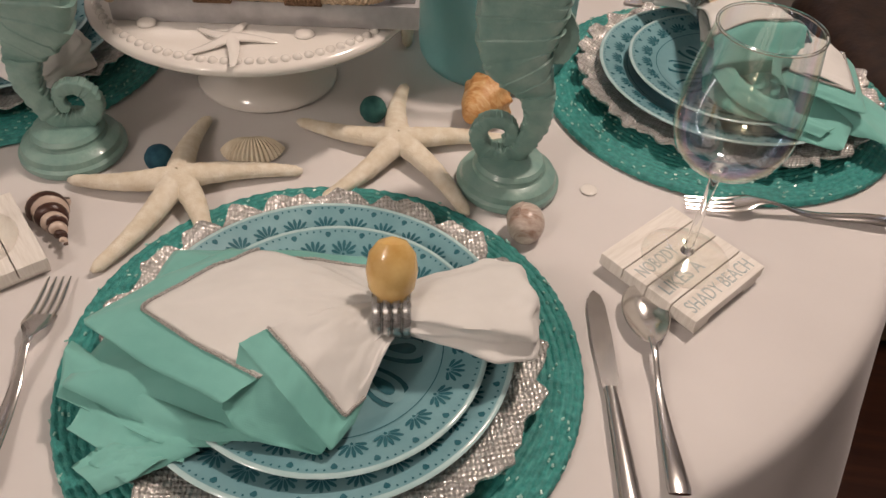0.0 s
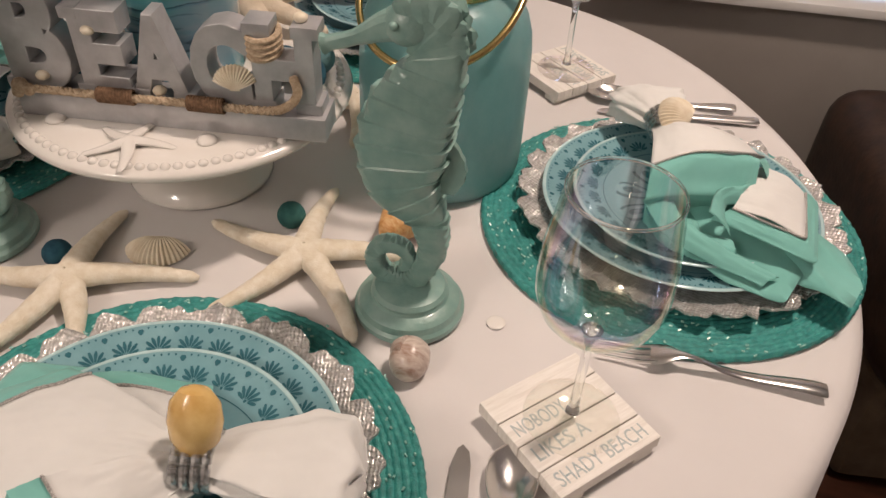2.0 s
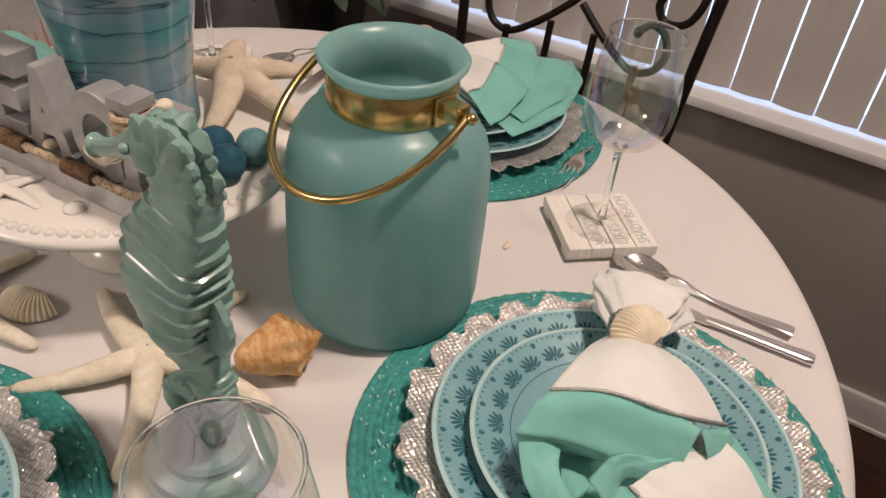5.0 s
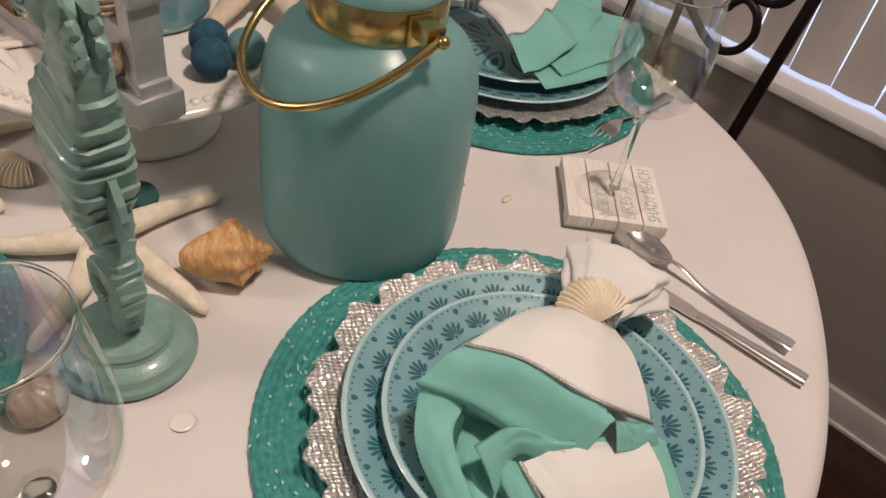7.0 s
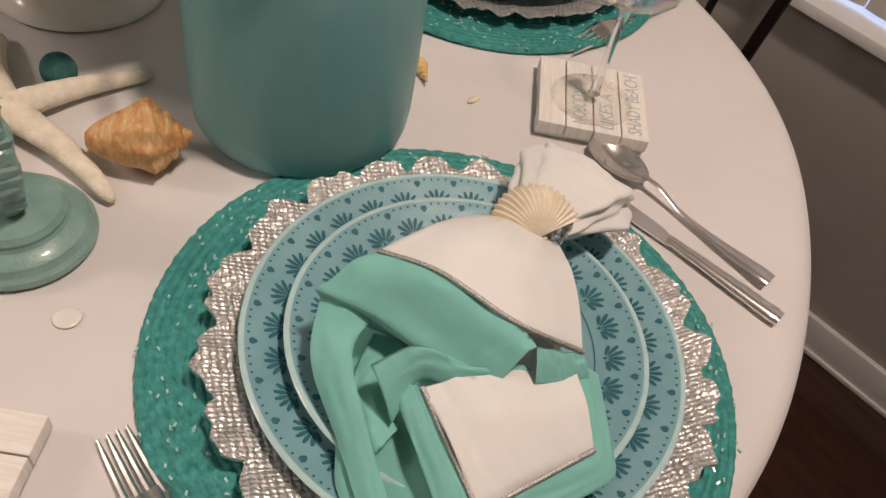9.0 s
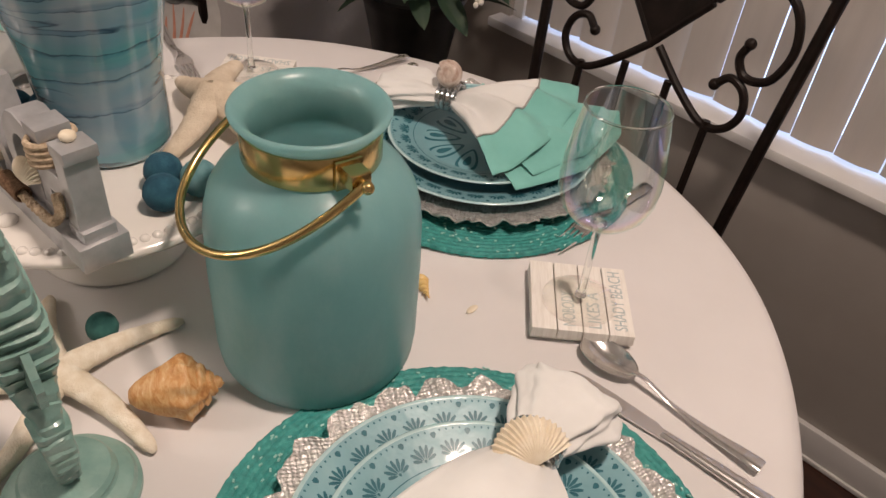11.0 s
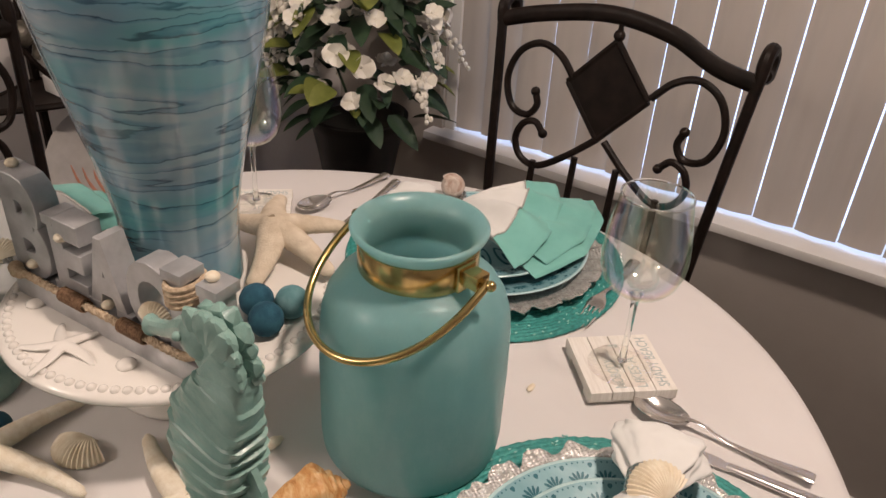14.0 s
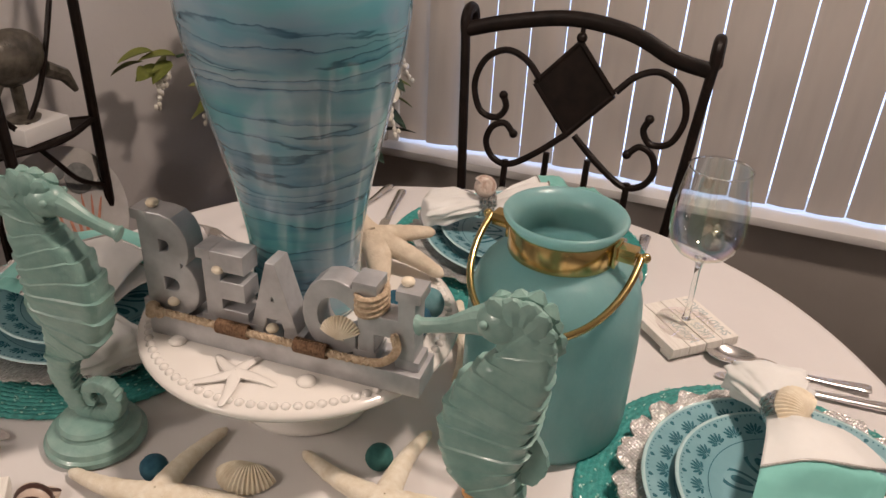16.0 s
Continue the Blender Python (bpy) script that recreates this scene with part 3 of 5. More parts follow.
def steel_piece(kind):
    ob = thing(kind, pose(0, 0, 0), "polished stainless steel " + kind + " laid on the cloth", kind, kind + "s of the settings")
    if kind == "fork":
        arch = lambda x: 0.004 + 0.011 * math.exp(-((x - 0.075) / 0.028) ** 2) + 0.003 * math.exp(-((x - 0.18) / 0.03) ** 2)
        for y in (-0.0095, -0.0032, 0.0032, 0.0095):
            part("tine", tube([(x, y * (1 - 0.10 * (1 - x / 0.05)), arch(x)) for x in (0.0, 0.012, 0.025, 0.038, 0.052)], [0.0008, 0.0017, 0.002, 0.0021, 0.0022], 6, 0.6, (0, 0, 1)), M["steel"], ob)
        xs = [0.046 + 0.004 * k for k in range(10)]
        w = [0.0122, 0.0124, 0.0122, 0.0115, 0.0095, 0.007, 0.005, 0.0038, 0.0032, 0.003]
        part("head", tube([(x, 0, arch(x)) for x in xs], w, 12, 0.13, (0, 0, 1)), M["steel"], ob)
        xs = [0.08 + 0.005 * k for k in range(24)]
        part("handle", tube([(x, 0, arch(x)) for x in xs], [0.003 + 0.0062 * (k / 23) ** 1.1 for k in range(23)] + [0.0082], 12, 0.28, (0, 0, 1)), M["steel"], ob)
    elif kind == "spoon":
        V, F = [], []
        for k in range(11):
            s = k / 10
            for i in range(24):
                a = TAU * i / 24
                V.append(Vector((0.031 - 0.031 * s * math.cos(a), 0.0195 * s * math.sin(a) * (1 + 0.12 * math.cos(a)), 0.0015 + 0.0085 * s * s)))
        for k in range(10):
            for i in range(24):
                F.append((k * 24 + i, k * 24 + (i + 1) % 24, (k + 1) * 24 + (i + 1) % 24, (k + 1) * 24 + i))
        low = [v - Vector((0, 0, 0.0012)) for v in V]
        shell = (V, F)
        under = (low, [tuple(reversed(f)) for f in F])
        edge = tube([(0.031 - 0.031 * math.cos(TAU * i / 40), 0.0195 * math.sin(TAU * i / 40) * (1 + 0.12 * math.cos(TAU * i / 40)), 0.0096) for i in range(41)], 0.0008, 6)
        part("bowl", merge(shell, under, edge), M["steel"], ob)
        xs = [0.058 + 0.005 * k for k in range(28)]
        z = lambda x: 0.004 + 0.009 * math.exp(-((x - 0.07) / 0.024) ** 2) + 0.003 * math.exp(-((x - 0.185) / 0.03) ** 2)
        part("handle", tube([(x, 0, z(x)) for x in xs], [0.0032 - 0.0006 * math.sin(k / 4) if k < 8 else 0.0028 + 0.0062 * ((k - 8) / 19) for k in range(27)] + [0.008], 12, 0.28, (0, 0, 1)), M["steel"], ob)
    else:
        top = [(0.002, 0.001), (0.008, 0.0065), (0.02, 0.0088), (0.05, 0.0095), (0.095, 0.0085), (0.108, 0.004), (0.108, -0.0055), (0.06, -0.0075), (0.02, -0.0065), (0.006, -0.003)]
        part("blade", slab(top, 0.0014, 0.002), M["steel"], ob, "serrated blade", False)
        xs = [0.104 + 0.0055 * k for k in range(20)]
        part("handle", tube([(x, 0, 0.0045) for x in xs], [0.0052 + 0.0036 * (k / 19) for k in range(19)] + [0.0075], 14, 0.5, (0, 0, 1)), M["steel"], ob)
    return ob


def lay(ob, tip, end, z=TOP + 0.0012, tilt=0.0):
    a = math.atan2(end[1] - tip[1], end[0] - tip[0])
    return Matrix.Translation((tip[0], tip[1], z)) @ pose(0, 0, 0, 0, tilt, math.degrees(a))


def put(ob, poses):
    """The first pose for the thing itself, copies at the others."""
    for m in poses[1:]:
        copy_thing(ob, m)
    ob.matrix_world = poses[0]


placemat = thing("placemat", pose(0, 0, 0), "round teal braided straw placemat with glassy specks", "placemat", "placemats on the table")
part("braid", mat_vf, M["straw"], placemat, sharp=70)
tagged(part("bead_scatter", merge(*specks), M["bead"], placemat, "small pale aqua beads", False), kind="stuff")
put(placemat, [pose(x + dx, y + dy, TOP + 0.0015, 0, 0, a) for (x, y, a), (dx, dy) in zip(SETTINGS, ((0, 0), (-0.006, -0.005), (0, 0), (0, 0)))])
charger = single("charger_plate", charger_vf, M["charger"], pose(0, 0, 0), "silvery crinkled glass charger with a ruffled edge", "charger", "charger plates", sharp=60)
put(charger, [pose(x, y, TOP + 0.0098, 0, 0, a * 1.7) @ Matrix.Diagonal((0.965, 0.965, 1, 1)) for x, y, a in SETTINGS])
dinner = plate("dinner_plate", 0.145, 30, "glazed aqua dinner plate with a fan-printed rim", False)
put(dinner, [pose(x, y, TOP + 0.0140, 0, 0, a) for x, y, a in SETTINGS])
salad = plate("salad_plate", 0.117, 24, "glazed aqua salad plate with petal relief and fan-printed rim", True)
put(salad, [pose(x + dx, y + dy, TOP + 0.0215, 0, 0, a) for (x, y, a), (dx, dy) in zip(SETTINGS, ((0.008, -0.008), (0.004, -0.003), (-0.004, 0.0), (0, 0)))])

fork, knife, spoon = steel_piece("fork"), steel_piece("knife"), steel_piece("spoon")
put(fork, [lay(fork, *p) for p in (((-0.210, 0.281), (-0.172, 0.100)), ((0.325, 0.489), (0.513, 0.497)), ((0.131, 1.016), (0.106, 1.19)), ((-0.425, 0.835), (-0.61, 0.858)))])
put(knife, [lay(knife, *p) for p in (((0.235, 0.355), (0.263, 0.165)), ((0.270, 0.8995), (0.467, 0.9395)), ((-0.255, 0.945), (-0.317, 1.141)), ((-0.353, 0.401), (-0.543, 0.373)))])
put(spoon, [lay(spoon, *p) for p in (((0.276, 0.361), (0.297, 0.17)), ((0.254, 0.940), (0.438, 0.962)), ((-0.345, 0.955), (-0.345, 1.13)), ((-0.347, 0.360), (-0.538, 0.339)))])


# ---- lettering ----
def letters(text, size, depth, offset=0.0, bevel=0.0):
    cu = bpy.data.curves.new("lettering", "FONT")
    cu.body, cu.size, cu.extrude, cu.offset, cu.bevel_depth = text, size, depth, offset, bevel
    cu.resolution_u = 4
    ob = new("lettering", cu)
    bpy.context.view_layer.update()
    me = bpy.data.meshes.new_from_object(ob.evaluated_get(bpy.context.evaluated_depsgraph_get()))
    vf = [v.co.copy() for v in me.vertices], [tuple(p.vertices) for p in me.polygons]
    bpy.data.objects.remove(ob)
    bpy.data.meshes.remove(me)
    return vf


def fitted(vf, width, height, at=(0, 0, 0)):
    xs, ys = [v.x for v in vf[0]], [v.y for v in vf[0]]
    sx, sy = width / (max(xs) - min(xs)), height / (max(ys) - min(ys))
    return [Vector(((v.x - min(xs)) * sx + at[0], (v.y - min(ys)) * sy + at[1], v.z + at[2])) for v in vf[0]], vf[1]


# ---- coasters and glasses ----
coaster = thing("coaster", pose(0, 0, 0), "whitewashed wooden pallet coaster with blue lettering", "coaster", "coasters under the glasses")
for k in range(4):
    part("plank", box(0.102, 0.0246, 0.0125, (0, -0.0384 + 0.0256 * k, 0.0127), 0.0009), M["wash"], coaster, smooth=False)
for x in (-0.036, 0.036):
    part("runner", box(0.02, 0.101, 0.0062, (x, 0, 0.0032), 0.0006), M["wash"], coaster, smooth=False)
for text, y, w in (("SHADY BEACH", -0.0465, 0.088), ("LIKES A", -0.0205, 0.052), ("NOBODY", 0.0050, 0.050)):
    part("lettering", fitted(letters(text, 0.02, 0.0001), w, 0.0130, (-0.044, y + 0.002, 0.0191)), M["ink"], coaster, "faded blue words " + text, False)
COASTERS = [(0.312, 0.391, 49.5), (0.214, 0.972, 139), (-0.387, 0.907, 228), (-0.292, 0.286, 316)]
put(coaster, [pose(x, y, TOP + 0.0005, 0, 0, a) for x, y, a in COASTERS])

glass = thing("wine_glass", pose(0, 0, 0), "clear iridescent stemmed wine glass, empty, on a coaster", "wine glass", "wine glasses")
part("foot", lathe([(0, 0), (0.0375, 0), (0.0385, 0.0012), (0.0375, 0.0022), (0.02, 0.0045), (0.008, 0.009), (0, 0.010)], 48), M["footglass"], glass, "iridescent glass foot", sharp=70).visible_shadow = False
part("stem", lathe([(0, 0.0085), (0.0060, 0.0088), (0.0042, 0.016), (0.0036, 0.03), (0.0036, 0.078), (0.0044, 0.092), (0.008, 0.1008), (0, 0.1014)], 20), M["stemglass"], glass, sharp=80)
bowl_out = [(0, 0.1005), (0.009, 0.1012), (0.021, 0.1045), (0.032, 0.1115), (0.0405, 0.1225), (0.0450, 0.1370), (0.0460, 0.1520), (0.0446, 0.1730), (0.0412, 0.1960), (0.0368, 0.2215)]
part("bowl", lathe(bowl_out, 64), M["glass"], glass, sharp=80).visible_shadow = False
part("bowl_base", lathe([(0.009, 0.1020), (0.0105, 0.1042), (0.006, 0.1068), (0, 0.1075)], 24), M["footglass"], glass, sharp=80)
part("rim", tube([(0.0366 * math.cos(TAU * k / 48), 0.0366 * math.sin(TAU * k / 48), 0.2222) for k in range(49)], 0.0012, 8), M["stemglass"], glass)
put(glass, [pose(x, y, TOP + 0.0200, 0, 0, 0) for x, y in ((0.313, 0.393), (0.218, 0.966), (-0.385, 0.904), (-0.29, 0.29))])

# ---- centre of the table ----
lantern = thing("lantern_jar", pose(0.1105, 0.7255, TOP + 0.001, 0, 0, -2), "frosted aqua glass lantern jar with a brass collar", "lantern")
jar = [(0, 0.0), (0.076, 0.0), (0.085, 0.004), (0.0895, 0.013), (0.0912, 0.03), (0.0912, 0.11), (0.0900, 0.150), (0.0880, 0.168), (0.0835, 0.184), (0.0755, 0.197), (0.0640, 0.207), (0.0545, 0.2125), (0.0510, 0.217), (0.0505, 0.236),
       (0.0530, 0.2420), (0.0585, 0.2480), (0.0615, 0.2520), (0.0622, 0.2545), (0.0608, 0.2565), (0.0580, 0.2560), (0.0520, 0.2500), (0.0475, 0.2430), (0.0462, 0.236), (0.0462, 0.217), (0.0520, 0.2085), (0.0680, 0.197), (0.0790, 0.182), (0.0840, 0.166), (0.0865, 0.148), (0.0875, 0.03), (0.083, 0.010), (0, 0.008)]
part("jar", lathe(jar, 96), M["frost"], lantern, "frosted aqua glass", sharp=70)
part("collar", lathe([(0.0512, 0.2145), (0.0545, 0.2145), (0.0550, 0.2160), (0.0550, 0.2400), (0.0545, 0.2415), (0.0512, 0.2415)], 80), M["gold"], lantern, "brass collar", sharp=30)
for sx in (-1, 1):
    part("bracket", merge(box(0.024, 0.016, 0.014, (sx * 0.0640, 0, 0.2310), 0.001), box(0.004, 0.022, 0.024, (sx * 0.0565, 0, 0.2280), 0.001)), M["gold"], lantern, "brass bracket", sharp=25)
    part("knob", merge(ball(0.0050, (sx * 0.0840, 0, 0.2315)), tube([(sx * 0.074, 0, 0.2315), (sx * 0.082, 0, 0.2315)], 0.003, 10)), M["gold"], lantern)
loop = []
for k in range(41):
    a = math.pi * k / 40
    loop.append((0.080 * math.cos(a) * (1 + 0.14 * math.sin(a)), -0.106 * math.sin(a), 0.2315 - 0.060 * math.sin(a)))
part("handle", tube(loop, 0.0037, 12), M["gold"], lantern, "brass wire handle")

stand = thing("cake_stand", pose(-0.138, 0.622, TOP + 0.001) @ Matrix.Diagonal((1.02, 1.02, 1, 1)), "white glazed ceramic cake stand with a beaded rim", "cake stand")
CAKE = TOP + 0.1178
part("body", lathe([(0, 0), (0.074, 0), (0.077, 0.003), (0.076, 0.008), (0.066, 0.017), (0.052, 0.028), (0.044, 0.044), (0.042, 0.060), (0.046, 0.075), (0.06, 0.087), (0.10, 0.093), (0.142, 0.0975), (0.160, 0.101),
                    (0.1665, 0.1045), (0.168, 0.108), (0.166, 0.112), (0.160, 0.1135), (0.150, 0.1152), (0.142, 0.1165), (0, 0.1165)], 120), M["ceramic"], stand, sharp=60)
bead = data_of("bead", ball(0.0049, (0, 0, 0), 12, 8), M["ceramic"])
for k in range(92):
    ob = new("bead", bead)
    ob.parent = stand
    ob.matrix_local = pose(0.1555 * math.cos(TAU * k / 92), 0.1555 * math.sin(TAU * k / 92), 0.1128)


def starfish(arms, thick=1.0, seg=10):
    """arms: tips as (x, y, z, root radius) from the middle at the origin. Gives the middle and the arms."""
    rm = sum(a[3] for a in arms) / len(arms)
    bits = []
    for x, y, z, r in arms:
        tip = Vector((x, y, z))
        bend = Vector((-y, x, 0)).normalized() * tip.length * 0.05
        pts = [tip * q + bend * math.sin(math.pi * q) + Vector((0, 0, r * 0.65 * thick * (1 - q) + 0.003 * (1 - q))) for q in [k / 17 for k in range(18)]]
        rr = [r * (1.05 - 0.62 * (k / 17) ** 1.1) * (1 + 0.03 * math.sin(k * 2.6)) for k in range(17)] + [r * 0.2]
        bits.append(tube(pts, rr, seg, 0.75 * thick, (0, 0, 1)))
    return ball(0.9 * rm, (0, 0, 0.006 * thick), 14, 8, 0.62 * thick), bits


def star_parts(ob, arms, thick, mat):
    middle, bits = starfish(arms, thick, 14)
    part("disc", middle, mat, ob, sharp=80)
    for a in bits:
        part("arm", a, mat, ob, sharp=80)


def star_thing(at, tips, r, mat, label, thick=1.0):
    ob = thing("starfish", pose(at[0], at[1], at[2] + r * 0.42), label, "starfish", "starfish among the shells")
    star_parts(ob, [(tx - at[0], ty - at[1], 0.0, r) for tx, ty in tips], thick, mat)


star_thing((-0.157, 0.411, TOP), ((-0.171, 0.523), (-0.263, 0.399), (-0.187, 0.291), (-0.051, 0.457), (-0.107, 0.345)), 0.0135, M["star"], "bleached cream finger starfish lying on the cloth")
star_thing((0.034, 0.513, TOP), ((-0.079, 0.537), (0.020, 0.630), (0.148, 0.552), (0.117, 0.426), (-0.022, 0.418)), 0.0135, M["star"], "bleached cream finger starfish lying on the cloth")
star_thing((-0.02, 0.80, TOP), ((0.006, 0.715), (-0.10, 0.78), (-0.07, 0.88), (0.03, 0.88), (0.06, 0.82)), 0.0125, M["star"], "bleached cream finger starfish tucked behind the cake stand")
sandy = thing("starfish", pose(-0.124, 0.742, CAKE + 0.020), "sandy knobbly starfish leaning beside the vase", "starfish", "starfish among the shells")
star_parts(sandy, [(0.092, 0.004, -0.010, 0.0178), (0.054, -0.074, -0.010, 0.0178), (0.045, 0.070, 0.004, 0.0178), (-0.055, 0.055, 0.010, 0.0178), (-0.078, -0.004, -0.006, 0.0178)], 1.0, M["sandstar"])

# raised sea decorations on the plate of the stand
relief_mid, relief_arms = starfish([(0.048 * math.cos(a), 0.048 * math.sin(a), 0.0, 0.0078) for a in (0.35, 1.65, 2.85, 4.0, 5.2)], 0.7)
part("starfish_relief", moved(merge(relief_mid, *relief_arms), pose(0.018, -0.126, 0.1165, 0, 0, -8) @ Matrix.Scale(0.86, 4)), M["ceramic"], stand, "white ceramic starfish in relief")
for x, y in ((-0.068, -0.112), (0.078, -0.098)):
    part("shell_relief", moved(ball(0.0095, (0, 0, 0), 12, 8, 0.45), pose(x, y, 0.1175)), M["ceramic"], stand)

vase = [(0, 0.002), (0.050, 0.0), (0.0565, 0.003), (0.0588, 0.010), (0.0580, 0.03), (0.0578, 0.06), (0.0605, 0.09), (0.0655, 0.12), (0.0715, 0.15), (0.0790, 0.18), (0.0870, 0.215), (0.0950, 0.25), (0.1020, 0.282), (0.1065, 0.31), (0.1080, 0.332), (0.1062, 0.355), (0.100, 0.377), (0.09, 0.394), (0.068, 0.406), (0.057, 0.416), (0.056, 0.428), (0.066, 0.448), (0.074, 0.458),
        (0.071, 0.460), (0.062, 0.448), (0.052, 0.428), (0.053, 0.412), (0.064, 0.400), (0.095, 0.371), (0.102, 0.35), (0.103, 0.325), (0.082, 0.215), (0.056, 0.10), (0.053, 0.03), (0, 0.012)]
tall = thing("vase", pose(-0.143, 0.641, CAKE), "tall glossy vase swirled in teal, grey and blue", "vase")
part("body", merge(lathe(vase[:18], 96), lathe(vase[27:], 96)), M["vase"], tall, sharp=70)
part("neck", lathe(vase[17:28], 96), M["vase"], tall, sharp=70)

# ---- sign ----
sign = thing("beach_sign", pose(-0.101, 0.551, CAKE, 0, 0, 9.6), "silver painted wooden word sign trimmed with rope and shells", "sign")
part("base", box(0.290, 0.042, 0.024, (0, 0, 0.012), 0.0016), M["silverwood"], sign, sharp=25)


def block(x0, x1, z0, z1, y=0.0, d=0.026):
    return box(x1 - x0, d, z1 - z0, ((x0 + x1) / 2, y, (z0 + z1) / 2), 0.0012)


STANDUP = pose(0, 0, 0, 90, 0, 0)
for ch, x0, w, h, serifs in (("B", -0.149, 0.061, 0.112, ((-0.006, 0.012, 0), (-0.006, 0.012, 1))), ("E", -0.081, 0.046, 0.084, ((-0.006, 0.010, 0), (-0.006, 0.010, 1))),
                             ("A", -0.035, 0.056, 0.084, ((-0.006, 0.016, 0), (0.038, 0.060, 0))), ("C", 0.024, 0.054, 0.082, ()),
                             ("H", 0.080, 0.056, 0.084, ((-0.005, 0.019, 0), (0.037, 0.061, 0), (-0.005, 0.019, 1), (0.037, 0.061, 1)))):
    bits = [moved(fitted(letters(ch, 0.1, 0.012, 0.0042, 0.0012), w, h, (x0, 0.0235, 0)), STANDUP)]
    for a, b, top in serifs:
        z = 0.0235 + (h - 0.0104 if top else 0)
        bits.append(block(x0 + a, x0 + b, z, z + 0.011, 0, 0.0275))
    part("letter", merge(*bits), M["silverwood"], sign, "thick silver letter " + ch, sharp=25)


def twisted(pts, r, turns, n=None):
    """Three strands laid round a line."""
    n = n or len(pts)
    P = spline(pts, n)
    bits = []
    for s in range(3):
        Q = []
        for k, p in enumerate(P):
            d = (P[min(k + 1, n - 1)] - P[max(k - 1, 0)]).normalized()
            x = d.orthogonal().normalized()
            y = d.cross(x)
            a = TAU * (turns * k / n + s / 3)
            Q.append(p + r * 0.5 * (x * math.cos(a) + y * math.sin(a)))
        bits.append(tube(Q, r * 0.58, 6))
    return merge(*bits)


part("rope", twisted([(-0.140, -0.021, 0.029), (-0.06, -0.0215, 0.029), (0.02, -0.0215, 0.029), (0.09, -0.0215, 0.029), (0.112, -0.022, 0.036), (0.121, -0.019, 0.048), (0.118, -0.017, 0.062)], 0.0042, 40, 170), M["rope"], sign, "natural jute rope")
for x in (-0.048, 0.036):
    part("twine", tube([(x - 0.017 + 0.034 * i / 200, -0.0215 + 0.0062 * math.cos(TAU * 13 * i / 200), 0.0295 + 0.0062 * math.sin(TAU * 13 * i / 200)) for i in range(201)], 0.0015, 6), M["twine"], sign, "brown twine binding")
part("knot", merge(ball(0.0075, (-0.139, -0.021, 0.031)), ball(0.006, (-0.131, -0.022, 0.028)), ball(0.006, (-0.143, -0.02, 0.024))), M["rope"], sign)
part("rope_coil", merge(*[tube([(0.089 + 0.0135 * math.cos(TAU * i / 20), 0.018 * math.sin(TAU * i / 20), 0.078 + 0.0056 * k + 0.001 * math.sin(TAU * i / 20)) for i in range(21)], 0.0031, 7) for k in range(4)]), M["rope"], sign, "rope coiled round the letter")


def scallop(R, ribs=15, depth=0.4):
    """A fan shell: ribs from the hinge, domed, with its own thickness."""
    V, F = [], []
    na, nr = ribs * 6, 9
    for layer in (0, 1):
        for j in range(nr + 1):
            s = j / nr
            for i in range(na + 1):
                u = i / na
                a = radians(-66 + 132 * u)
                edge = 1 + 0.025 * math.cos(TAU * ribs * u)
                r = R * 1.75 * s * edge * (0.80 + 0.20 * math.cos(a))
                x, y = r * math.sin(a), r * math.cos(a) - R * 0.8
                dome = depth * R * math.sin(min(1.0, s * 0.94 + 0.06) * math.pi) ** 0.7 * math.cos(a) ** 0.5
                V.append(Vector((x, y, dome + 0.035 * R * s * math.cos(TAU * ribs * u) - layer * 0.06 * R)))
    n = na + 1
    off = (nr + 1) * n
    for j in range(nr):
        for i in range(na):
            a = j * n + i
            F.append((a, a + 1, a + n + 1, a + n))
            F.append((off + a, off + a + n, off + a + n + 1, off + a + 1))
    ear = slab([(-R * 0.34, -R * 0.80), (R * 0.34, -R * 0.80), (R * 0.24, -R * 0.58), (-R * 0.24, -R * 0.58)], 0.12 * R, 0.0)
    return merge((V, F), ear)


part("shell", moved(scallop(0.0135), pose(0.064, -0.017, 0.056, 78, 0, 8)), M["shellwhite"], sign, "small white scallop shell")
for x, z, y in ((-0.138, 0.139, 0), (-0.118, 0.040, -0.014), (-0.064, 0.088, -0.012), (-0.010, 0.034, -0.012), (0.124, 0.1115, 0)):
    part("shell", ball(0.0065, (x, y, z), 12, 8, 0.7), M["shellwhite"], sign, "tiny cream shell")


